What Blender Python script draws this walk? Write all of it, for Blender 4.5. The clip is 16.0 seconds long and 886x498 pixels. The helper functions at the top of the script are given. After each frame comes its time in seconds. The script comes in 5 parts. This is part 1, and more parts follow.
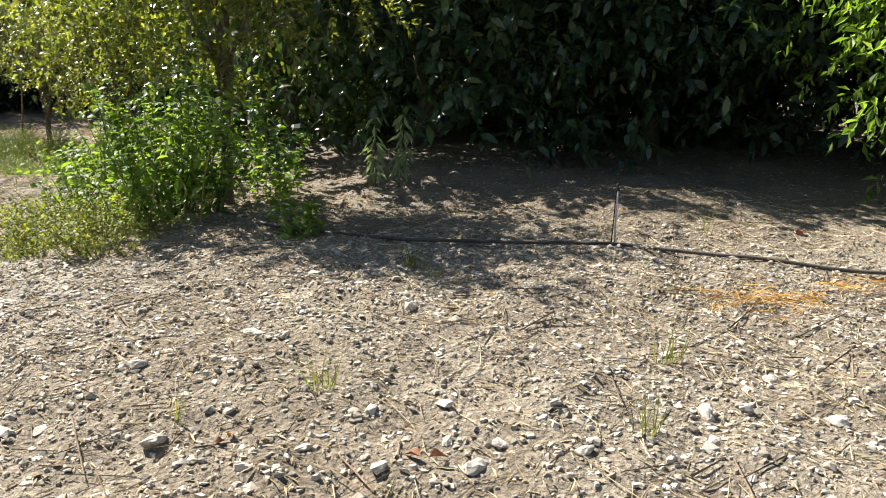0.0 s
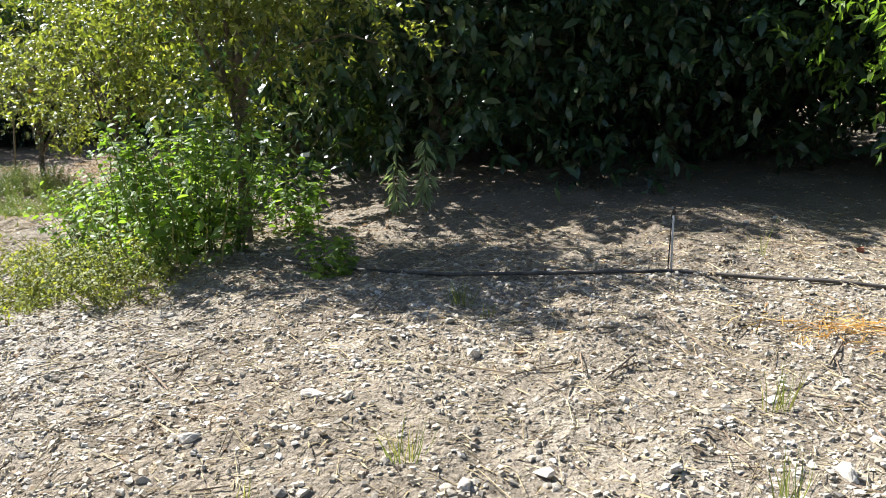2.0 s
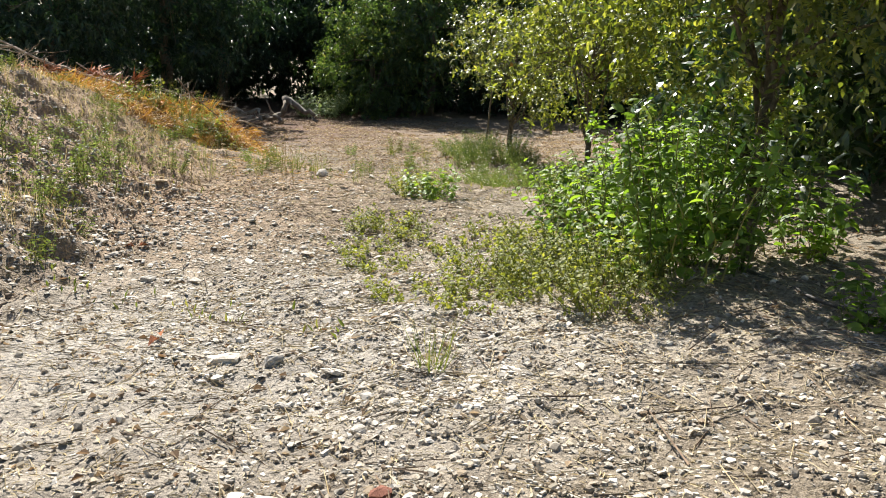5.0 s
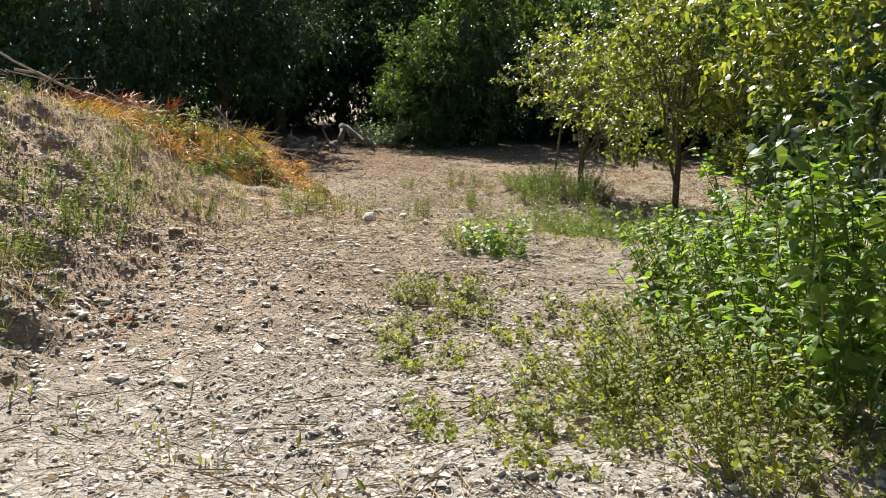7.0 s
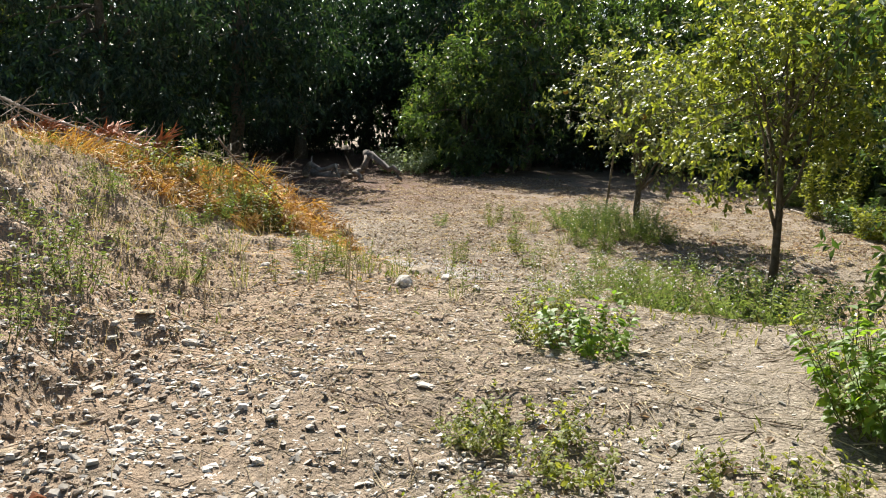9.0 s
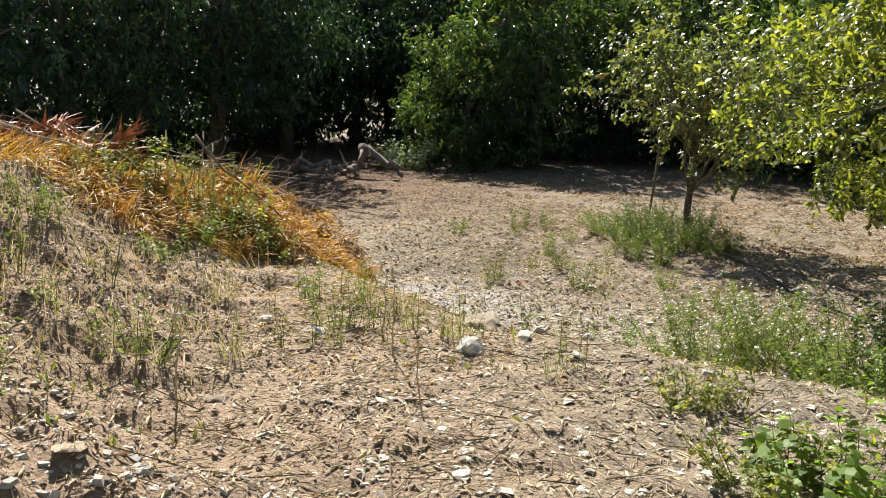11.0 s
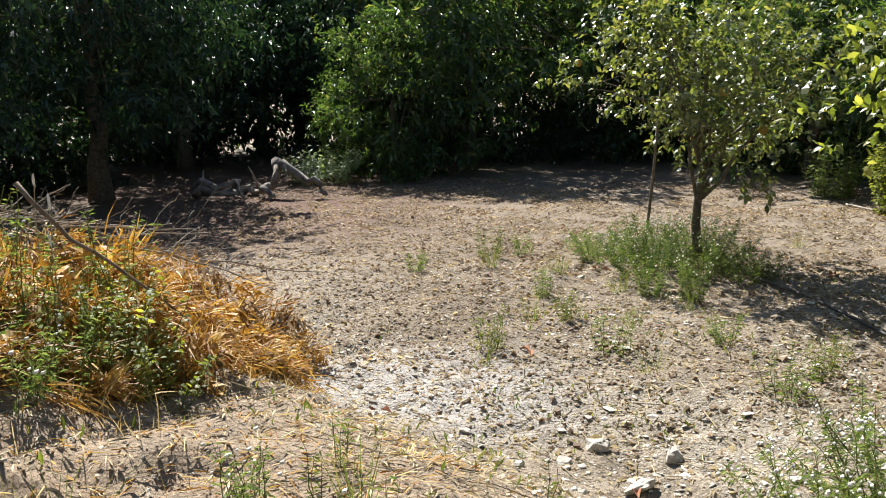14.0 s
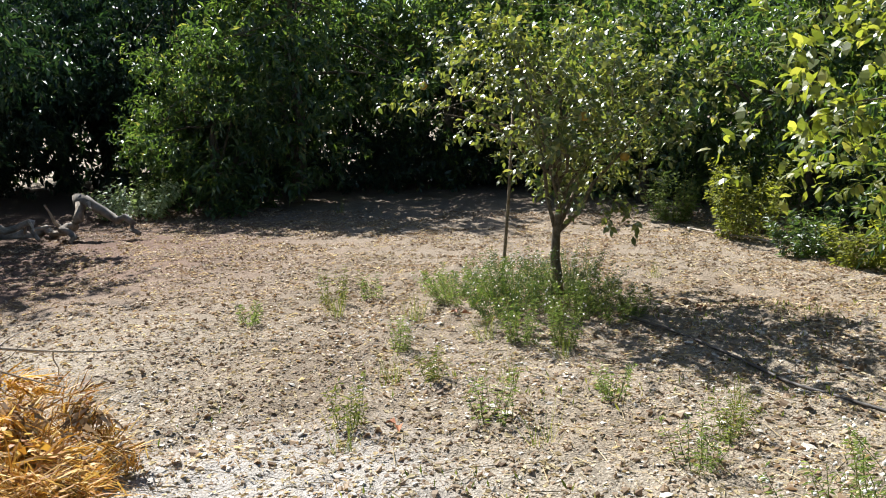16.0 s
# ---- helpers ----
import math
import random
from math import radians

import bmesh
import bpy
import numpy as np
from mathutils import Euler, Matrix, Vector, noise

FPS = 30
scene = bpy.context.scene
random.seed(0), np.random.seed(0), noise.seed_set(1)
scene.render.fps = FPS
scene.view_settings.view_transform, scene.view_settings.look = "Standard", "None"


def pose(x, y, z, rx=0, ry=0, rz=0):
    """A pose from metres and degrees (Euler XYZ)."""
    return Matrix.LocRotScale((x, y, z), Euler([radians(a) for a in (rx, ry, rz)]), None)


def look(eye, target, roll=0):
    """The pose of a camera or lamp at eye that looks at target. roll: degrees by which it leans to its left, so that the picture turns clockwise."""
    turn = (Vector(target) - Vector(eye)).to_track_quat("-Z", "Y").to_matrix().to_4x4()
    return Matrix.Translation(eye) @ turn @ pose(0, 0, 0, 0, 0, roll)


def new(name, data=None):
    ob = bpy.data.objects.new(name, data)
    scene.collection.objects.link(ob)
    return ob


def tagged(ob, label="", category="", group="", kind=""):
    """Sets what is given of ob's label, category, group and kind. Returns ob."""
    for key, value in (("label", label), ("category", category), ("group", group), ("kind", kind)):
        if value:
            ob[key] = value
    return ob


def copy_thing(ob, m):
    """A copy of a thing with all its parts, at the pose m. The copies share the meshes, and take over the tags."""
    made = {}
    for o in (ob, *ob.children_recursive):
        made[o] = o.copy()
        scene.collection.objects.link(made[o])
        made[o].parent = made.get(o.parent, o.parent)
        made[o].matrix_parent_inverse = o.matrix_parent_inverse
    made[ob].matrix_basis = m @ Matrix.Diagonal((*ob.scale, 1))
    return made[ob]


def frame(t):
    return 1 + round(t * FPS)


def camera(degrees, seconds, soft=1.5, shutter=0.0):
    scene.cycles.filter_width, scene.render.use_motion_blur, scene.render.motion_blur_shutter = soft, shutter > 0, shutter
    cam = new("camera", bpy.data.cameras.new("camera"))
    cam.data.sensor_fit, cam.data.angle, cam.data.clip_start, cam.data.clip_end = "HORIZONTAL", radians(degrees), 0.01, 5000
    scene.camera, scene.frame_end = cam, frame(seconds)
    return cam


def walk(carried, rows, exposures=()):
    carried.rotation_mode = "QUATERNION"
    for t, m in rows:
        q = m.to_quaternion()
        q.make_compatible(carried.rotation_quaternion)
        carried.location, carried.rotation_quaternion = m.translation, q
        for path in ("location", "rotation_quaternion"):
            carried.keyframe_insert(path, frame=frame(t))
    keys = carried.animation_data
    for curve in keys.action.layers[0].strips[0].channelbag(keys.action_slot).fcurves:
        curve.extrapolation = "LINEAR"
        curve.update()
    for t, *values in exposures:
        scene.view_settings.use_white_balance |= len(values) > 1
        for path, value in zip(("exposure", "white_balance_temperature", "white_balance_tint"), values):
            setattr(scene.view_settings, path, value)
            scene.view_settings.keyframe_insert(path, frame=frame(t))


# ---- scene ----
cam = camera(55.4, 16.0, soft=1.0)
METRES, EYE, TILT, LEAN, TURN = 13.5, 1.38, -13.5, -0.5, 0.0
ROWS = [
    (0.0, 0.0, 0.0, 0.0, 0.0, 0.0, -0.0),
    (0.5, -0.0076, 0.0096, 0.0026, 4.16, 0.08, -0.07),
    (1.0, -0.0165, 0.019, 0.0065, 4.97, -0.15, 0.9),
    (1.5, -0.0234, 0.0247, 0.0083, 2.68, 0.36, 1.95),
    (2.0, -0.0252, 0.0272, 0.0087, -0.54, 1.23, 2.29),
    (2.5, -0.0248, 0.0226, 0.0077, -6.27, 1.48, 2.39),
    (3.0, -0.0274, 0.0247, 0.0095, -3.03, 3.09, 1.1),
    (3.5, -0.0372, 0.0373, 0.0126, 10.45, 3.17, -2.29),
    (4.0, -0.0442, 0.051, 0.015, 19.85, 0.53, -4.76),
    (4.5, -0.062, 0.0692, 0.0182, 25.22, -1.05, -6.52),
    (7.0, -0.1472, 0.2014, 0.0491, 31.64, 0.1, -8.12),
    (7.5, -0.1701, 0.2374, 0.0598, 34.7, -0.11, -8.29),
    (8.0, -0.1969, 0.2671, 0.07, 32.26, 2.19, -8.43),
    (8.5, -0.2267, 0.2973, 0.077, 33.1, 1.57, -8.39),
    (11.0, -0.4088, 0.4585, 0.1097, 31.9, 0.76, -7.73),
    (11.5, -0.4429, 0.4892, 0.1183, 26.73, -0.02, -6.57),
    (12.0, -0.4731, 0.5224, 0.1299, 28.05, -1.17, -6.21),
    (12.5, -0.5044, 0.5521, 0.1348, 27.13, 0.63, -5.21),
    (13.0, -0.5316, 0.5781, 0.141, 23.14, 1.57, -3.9),
    (13.5, -0.5571, 0.6144, 0.1477, 24.25, 1.39, -3.68),
    (14.0, -0.5803, 0.6416, 0.152, 25.89, 1.36, -3.82),
    (14.5, -0.6032, 0.6642, 0.1584, 22.45, 0.96, -3.31),
    (15.0, -0.6148, 0.6853, 0.1636, 19.86, 1.39, -2.92),
    (15.5, -0.6242, 0.7109, 0.1704, 18.16, 2.53, -2.23),
    (16.0, -0.6337, 0.7274, 0.1727, 14.35, 3.54, -1.0),
]
walk(cam, [(t, pose(0, 0, EYE, TILT, LEAN, TURN) @ pose(METRES * x, METRES * y, METRES * z, 90 + pitch, roll, yaw)) for t, x, y, z, yaw, pitch, roll in ROWS],
     exposures=[(0.0, 1.46, 6500, 10), (1.0, 1.52, 6350, 10), (2.5, 1.72, 5950, 10), (3.5, 1.8, 6200, 10), (4.0, 1.72, 5950, 10), (4.5, 1.5, 6450, 10), (7.0, 1.27, 6450, 10), (8.5, 1.38, 6400, 10), (11.0, 1.33, 6500, 10),
                (12.5, 1.35, 6350, 10), (13.5, 1.4, 6150, 10), (15.0, 1.44, 6150, 10), (16.0, 1.52, 6050, 10)])

# ---- world, sun and exposure ----
SUN_EL, SUN_FROM = 45.5, Vector((-0.73, 0.68, 0.0)).normalized()
world = bpy.data.worlds.new("sky")
scene.world = world
world.use_nodes = True
wn = world.node_tree.nodes
sky = wn.new("ShaderNodeTexSky")
sky.sky_type = "NISHITA"
sky.sun_disc = False
sky.sun_elevation = radians(SUN_EL)
sky.sun_rotation = math.atan2(SUN_FROM.x, SUN_FROM.y)
world.node_tree.links.new(sky.outputs[0], wn["Background"].inputs[0])
wn["Background"].inputs[1].default_value = 0.05
sun = new("sun", bpy.data.lights.new("sun", "SUN"))
sun.data.energy, sun.data.angle, sun.data.color = 5.0, radians(0.53), (1.0, 0.955, 0.895)
to_sun = Vector((SUN_FROM.x * math.cos(radians(SUN_EL)), SUN_FROM.y * math.cos(radians(SUN_EL)), math.sin(radians(SUN_EL))))
sun.matrix_world = look(to_sun * 60, (0, 0, 0))

# ---- materials ----
RNG = np.random.default_rng(7)


def nodes_of(name):
    m = bpy.data.materials.new(name)
    m.use_nodes = True
    nt = m.node_tree
    nt.nodes.clear()
    out = nt.nodes.new("ShaderNodeOutputMaterial")
    return m, nt, out


def noise_tex(nt, scale, detail=4.0, rough=0.55, coord=None):
    n = nt.nodes.new("ShaderNodeTexNoise")
    n.inputs["Scale"].default_value = scale
    n.inputs["Detail"].default_value = detail
    n.inputs["Roughness"].default_value = rough
    if coord is None:
        coord = nt.nodes.new("ShaderNodeTexCoord").outputs["Object"]
    nt.links.new(coord, n.inputs["Vector"])
    return n


def ramp(nt, fac, stops):
    r = nt.nodes.new("ShaderNodeValToRGB")
    el = r.color_ramp.elements
    el[0].position, el[0].color = stops[0][0], (*stops[0][1], 1)
    el[1].position, el[1].color = stops[-1][0], (*stops[-1][1], 1)
    for p, c in stops[1:-1]:
        e = el.new(p)
        e.color = (*c, 1)
    nt.links.new(fac, r.inputs[0])
    return r.outputs[0]


def mix(nt, fac, a, b, mode="MIX"):
    m = nt.nodes.new("ShaderNodeMix")
    m.data_type, m.blend_type = "RGBA", mode
    for sock, v in ((m.inputs[0], fac), (m.inputs[6], a), (m.inputs[7], b)):
        if isinstance(v, (int, float)):
            sock.default_value = v
        elif isinstance(v, tuple):
            sock.default_value = (*v, 1)
        else:
            nt.links.new(v, sock)
    return m.outputs[2]


def bump(nt, height, strength, distance):
    b = nt.nodes.new("ShaderNodeBump")
    b.inputs["Strength"].default_value = strength
    b.inputs["Distance"].default_value = distance
    nt.links.new(height, b.inputs["Height"])
    return b.outputs[0]


def solid(name, stops, scale=8.0, rough=0.85, vary="island", relief=0.4, depth=0.01, metal=0.0, spec=0.3, dark=0.55):
    """Two scales of noise over colour stops, each piece a little lighter or darker than the next."""
    m, nt, out = nodes_of(name)
    b = nt.nodes.new("ShaderNodeBsdfPrincipled")
    n1, n2 = noise_tex(nt, scale), noise_tex(nt, scale * 7, 6)
    c = ramp(nt, n1.outputs["Fac"], stops)
    c = mix(nt, 0.45, c, ramp(nt, n2.outputs["Fac"], [(0.3, (0.35, 0.35, 0.35)), (0.7, (1, 1, 1))]), "MULTIPLY")
    if vary == "island":
        src = nt.nodes.new("ShaderNodeNewGeometry").outputs["Random Per Island"]
    else:
        src = nt.nodes.new("ShaderNodeObjectInfo").outputs["Random"]
    c = mix(nt, 1.0, c, ramp(nt, src, [(0.0, (dark, dark, dark)), (1.0, (1.25, 1.22, 1.17))]), "MULTIPLY")
    nt.links.new(c, b.inputs["Base Color"])
    b.inputs["Roughness"].default_value = rough
    b.inputs["Metallic"].default_value = metal
    b.inputs["Specular IOR Level"].default_value = spec
    nt.links.new(bump(nt, n2.outputs["Fac"], relief, depth), b.inputs["Normal"])
    nt.links.new(b.outputs[0], out.inputs[0])
    return m


def leafy(name, stops, through_col, rough=0.45, translucent=0.35, spec=0.4):
    """Leaf: colour by piece, a waxy top and light that comes through the blade."""
    m, nt, out = nodes_of(name)
    b = nt.nodes.new("ShaderNodeBsdfPrincipled")
    rnd = nt.nodes.new("ShaderNodeNewGeometry").outputs["Random Per Island"]
    c = ramp(nt, rnd, stops)
    n = noise_tex(nt, 1.1, 2)
    c = mix(nt, 0.6, c, ramp(nt, n.outputs["Fac"], [(0.3, (0.6, 0.62, 0.6)), (0.7, (1.2, 1.15, 1.0))]), "MULTIPLY")
    v = noise_tex(nt, 60.0, 2)
    nt.links.new(c, b.inputs["Base Color"])
    b.inputs["Roughness"].default_value = rough
    b.inputs["Specular IOR Level"].default_value = spec
    nt.links.new(bump(nt, v.outputs["Fac"], 0.25, 0.004), b.inputs["Normal"])
    t = nt.nodes.new("ShaderNodeBsdfTranslucent")
    nt.links.new(mix(nt, 1.0, c, through_col, "MULTIPLY"), t.inputs["Color"])
    s = nt.nodes.new("ShaderNodeMixShader")
    s.inputs[0].default_value = translucent
    nt.links.new(b.outputs[0], s.inputs[1])
    nt.links.new(t.outputs[0], s.inputs[2])
    nt.links.new(s.outputs[0], out.inputs[0])
    return m


def soil_material():
    m, nt, out = nodes_of("dry_soil")
    b = nt.nodes.new("ShaderNodeBsdfPrincipled")
    pos = nt.nodes.new("ShaderNodeNewGeometry").outputs["Position"]
    big, mid, fine = noise_tex(nt, 0.45, 5, coord=pos), noise_tex(nt, 5.0, 6, 0.65, pos), noise_tex(nt, 42.0, 6, 0.7, pos)
    c = ramp(nt, big.outputs["Fac"], [(0.32, (0.21, 0.172, 0.125)), (0.5, (0.28, 0.238, 0.178)), (0.68, (0.345, 0.305, 0.24))])
    c = mix(nt, 0.6, c, ramp(nt, mid.outputs["Fac"], [(0.35, (0.55, 0.52, 0.48)), (0.62, (1.15, 1.13, 1.1))]), "MULTIPLY")
    c = mix(nt, 0.7, c, ramp(nt, fine.outputs["Fac"], [(0.36, (0.35, 0.32, 0.28)), (0.6, (1.35, 1.35, 1.35))]), "MULTIPLY")

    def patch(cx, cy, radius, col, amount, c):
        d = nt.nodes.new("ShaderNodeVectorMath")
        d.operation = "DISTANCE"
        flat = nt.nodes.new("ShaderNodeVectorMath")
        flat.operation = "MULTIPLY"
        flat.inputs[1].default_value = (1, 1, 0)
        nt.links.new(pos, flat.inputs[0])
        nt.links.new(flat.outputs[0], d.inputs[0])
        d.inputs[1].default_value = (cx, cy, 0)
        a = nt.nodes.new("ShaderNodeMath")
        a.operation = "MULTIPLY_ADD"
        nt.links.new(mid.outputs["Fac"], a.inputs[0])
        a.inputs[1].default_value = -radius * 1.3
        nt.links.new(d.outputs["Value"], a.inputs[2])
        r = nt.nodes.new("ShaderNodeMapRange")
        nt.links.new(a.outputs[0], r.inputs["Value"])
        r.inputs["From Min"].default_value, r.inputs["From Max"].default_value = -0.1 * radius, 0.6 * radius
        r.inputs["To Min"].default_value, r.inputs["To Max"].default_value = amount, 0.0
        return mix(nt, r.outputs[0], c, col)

    c = patch(-11.1, 15.0, 1.4, (0.46, 0.445, 0.42), 0.45, c)      # pale ash by the straw heap
    c = patch(-4.2, 4.9, 2.2, (0.4, 0.375, 0.33), 0.5, c)        # trodden, paler gravel
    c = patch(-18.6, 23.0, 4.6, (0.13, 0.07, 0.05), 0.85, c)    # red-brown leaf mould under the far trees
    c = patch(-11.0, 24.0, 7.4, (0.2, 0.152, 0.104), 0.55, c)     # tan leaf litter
    # dark mould behind the far trees, shade painted over sunlit gaps
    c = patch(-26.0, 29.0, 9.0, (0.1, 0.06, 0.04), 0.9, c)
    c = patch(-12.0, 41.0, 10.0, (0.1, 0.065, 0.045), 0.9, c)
    c = patch(-10.4, 7.8, 4.2, (0.32, 0.225, 0.145), 0.85, c)     # browner earth of the bank
    c = patch(-9.8, 11.4, 2.6, (0.33, 0.25, 0.165), 0.55, c)     # straw-stained earth at the terrace edge
    c = patch(2.6, 9.6, 3.8, (0.165, 0.132, 0.098), 0.8, c)        # darker mould under the hedge, with its shade deepened in the colour
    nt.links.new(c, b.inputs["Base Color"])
    b.inputs["Roughness"].default_value = 0.95
    b.inputs["Specular IOR Level"].default_value = 0.15
    h = nt.nodes.new("ShaderNodeMath")
    h.operation = "MULTIPLY_ADD"
    nt.links.new(fine.outputs["Fac"], h.inputs[0])
    h.inputs[1].default_value = 0.4
    nt.links.new(mid.outputs["Fac"], h.inputs[2])
    crumb = nt.nodes.new("ShaderNodeTexVoronoi")
    crumb.inputs["Scale"].default_value = 38.0
    nt.links.new(pos, crumb.inputs["Vector"])
    g = nt.nodes.new("ShaderNodeMath")
    g.operation = "MULTIPLY_ADD"
    nt.links.new(crumb.outputs["Distance"], g.inputs[0])
    g.inputs[1].default_value = -0.2
    nt.links.new(h.outputs[0], g.inputs[2])
    nt.links.new(bump(nt, g.outputs[0], 1.0, 0.06), b.inputs["Normal"])
    nt.links.new(b.outputs[0], out.inputs[0])
    return m


SOIL = soil_material()
STONE = solid("pale_limestone", [(0.3, (0.4, 0.36, 0.295)), (0.5, (0.53, 0.49, 0.42)), (0.7, (0.7, 0.665, 0.6))], 6, 0.9, "island", 0.5, 0.006, dark=0.55)
STONE_ONE = solid("pale_stone", [(0.3, (0.36, 0.32, 0.26)), (0.5, (0.5, 0.46, 0.39)), (0.7, (0.66, 0.63, 0.565))], 3, 0.9, "object", 0.4, 0.002, dark=0.75)
TAN_ROCK = solid("tan_rock", [(0.3, (0.3, 0.225, 0.14)), (0.5, (0.44, 0.36, 0.25)), (0.7, (0.58, 0.51, 0.4))], 3, 0.95, "object", 0.7, 0.02)
CLOD = solid("soil_clod", [(0.3, (0.3, 0.255, 0.195)), (0.5, (0.43, 0.385, 0.31)), (0.7, (0.58, 0.54, 0.46))], 9, 0.95, "island", 0.5, 0.005)
DRY_BLADE, STRAW = (leafy(*a) for a in (("bleached_grass", [(0.0, (0.3, 0.22, 0.11)), (0.5, (0.46, 0.37, 0.2)), (1.0, (0.62, 0.54, 0.34))], (1.1, 1.05, 0.9), 0.7, 0.42, 0.3),
                                          ("golden_straw", [(0.0, (0.24, 0.1, 0.02)), (0.35, (0.42, 0.215, 0.04)), (0.8, (0.58, 0.36, 0.075)), (1.0, (0.7, 0.53, 0.22))], (1.05, 1.0, 0.7), 0.6, 0.3, 0.35)))
DRY = solid("dry_grass", [(0.3, (0.36, 0.27, 0.14)), (0.5, (0.5, 0.41, 0.24)), (0.7, (0.6, 0.52, 0.34))], 5, 0.8, "island", 0.2, 0.003)
LITTER = leafy("fallen_leaves", [(0.0, (0.15, 0.095, 0.055)), (0.35, (0.27, 0.19, 0.12)), (0.75, (0.4, 0.305, 0.205)), (1.0, (0.56, 0.48, 0.37))], (1.0, 0.9, 0.75), 0.7, 0.3, 0.3)
RED_LEAF = solid("red_dead_leaf", [(0.3, (0.24, 0.09, 0.04)), (0.7, (0.44, 0.2, 0.09))], 12, 0.6, "object", 0.3, 0.003)
BARK = solid("grey_bark", [(0.3, (0.1, 0.08, 0.05)), (0.5, (0.165, 0.135, 0.09)), (0.7, (0.24, 0.205, 0.15))], 14, 0.95, "object", 0.8, 0.015)
DEADWOOD = solid("bleached_wood", [(0.3, (0.23, 0.18, 0.13)), (0.5, (0.38, 0.33, 0.26)), (0.7, (0.5, 0.45, 0.38))], 10, 0.9, "island", 0.6, 0.006)
EARTH = solid("brown_earth_clod", [(0.3, (0.21, 0.16, 0.11)), (0.5, (0.31, 0.245, 0.18)), (0.7, (0.42, 0.345, 0.265))], 9, 0.95, "island", 0.5, 0.006)
TWIG = solid("brown_twig", [(0.3, (0.14, 0.095, 0.06)), (0.7, (0.3, 0.22, 0.15))], 14, 0.9, "island", 0.4, 0.004)
PIPE = solid("black_pipe", [(0.3, (0.04, 0.035, 0.03)), (0.7, (0.115, 0.1, 0.083))], 11, 0.6, "object", 0.2, 0.002, 0.0, 0.3)
METAL = solid("galvanised_rod", [(0.3, (0.4, 0.4, 0.39)), (0.7, (0.6, 0.6, 0.58))], 30, 0.5, "object", 0.2, 0.001, 0.1, 0.5, 0.9)
BLACK = solid("black_plastic", [(0.3, (0.012, 0.012, 0.012)), (0.7, (0.03, 0.03, 0.03))], 20, 0.5, "object", 0.1, 0.001)
BRICK = solid("red_brick", [(0.3, (0.24, 0.09, 0.06)), (0.7, (0.38, 0.17, 0.11))], 18, 0.9, "object", 0.6, 0.006)
PLASTIC = solid("white_sheet", [(0.3, (0.6, 0.6, 0.58)), (0.7, (0.8, 0.8, 0.79))], 10, 0.45, "object", 0.2, 0.004)
BLOSSOM = solid("cream_blossom", [(0.3, (0.7, 0.68, 0.58)), (0.7, (0.82, 0.8, 0.72))], 20, 0.8, "island", 0.1, 0.002)
OLD_LOG = solid("weathered_log", [(0.3, (0.2, 0.165, 0.125)), (0.5, (0.33, 0.29, 0.235)), (0.7, (0.45, 0.41, 0.35))], 8, 0.95, "object", 0.5, 0.006)
FRUIT = solid("orange_peel", [(0.3, (0.42, 0.24, 0.02)), (0.7, (0.58, 0.36, 0.04))], 30, 0.45, "object", 0.3, 0.002)

AVOCADO = leafy("dark_glossy_leaf", [(0.0, (0.024, 0.05, 0.023)), (0.5, (0.044, 0.084, 0.038)), (0.88, (0.075, 0.125, 0.055)), (1.0, (0.17, 0.19, 0.085))], (1.3, 1.5, 0.5), 0.36, 0.26, 0.65)
# The dark glossy leaf darkened: shade of the far wood put into colour.
SHADED_EVERGREEN = leafy("shaded_evergreen_leaf", [(0.0, (0.015, 0.034, 0.019)), (0.5, (0.026, 0.054, 0.029)), (0.9, (0.046, 0.084, 0.042)), (1.0, (0.12, 0.14, 0.075))], (1.3, 1.5, 0.6), 0.48, 0.2, 0.5)
WOODS = leafy("woodland_leaf", [(0.0, (0.035, 0.07, 0.025)), (0.5, (0.06, 0.11, 0.036)), (0.9, (0.1, 0.155, 0.05)), (1.0, (0.22, 0.22, 0.1))], (1.6, 1.55, 0.55), 0.4, 0.44, 0.85)
CITRUS = leafy("citrus_leaf", [(0.0, (0.075, 0.1, 0.025)), (0.4, (0.135, 0.165, 0.038)), (0.85, (0.21, 0.235, 0.062)), (1.0, (0.31, 0.3, 0.12))], (1.6, 1.6, 0.5), 0.4, 0.5, 0.7)
ORANGE_LEAF = leafy("orange_tree_leaf", [(0.0, (0.065, 0.098, 0.032)), (0.5, (0.125, 0.158, 0.05)), (0.9, (0.185, 0.21, 0.075)), (1.0, (0.28, 0.27, 0.12))], (1.6, 1.5, 0.55), 0.4, 0.42, 0.9)
NETTLE = leafy("bright_weed_leaf", [(0.0, (0.085, 0.15, 0.028)), (0.5, (0.155, 0.245, 0.043)), (0.9, (0.225, 0.315, 0.065)), (1.0, (0.29, 0.36, 0.15))], (1.5, 1.6, 0.5), 0.5, 0.54, 0.4)
COVER = leafy("ground_cover_leaf", [(0.0, (0.12, 0.15, 0.035)), (0.5, (0.195, 0.225, 0.055)), (1.0, (0.29, 0.3, 0.1))], (1.6, 1.55, 0.5), 0.55, 0.5, 0.3)
SAGE = leafy("grey_green_leaf", [(0.0, (0.1, 0.145, 0.055)), (0.5, (0.165, 0.22, 0.085)), (1.0, (0.26, 0.3, 0.15))], (1.4, 1.45, 0.6), 0.6, 0.45, 0.25)
# Silvery leaf, lightened to stand in for sunlight on plants in shade.
SILVER_SUNLIT = leafy("silvery_sunlit_leaf", [(0.0, (0.22, 0.29, 0.15)), (0.5, (0.32, 0.39, 0.23)), (1.0, (0.44, 0.49, 0.34))], (1.3, 1.35, 0.7), 0.55, 0.4, 0.4)
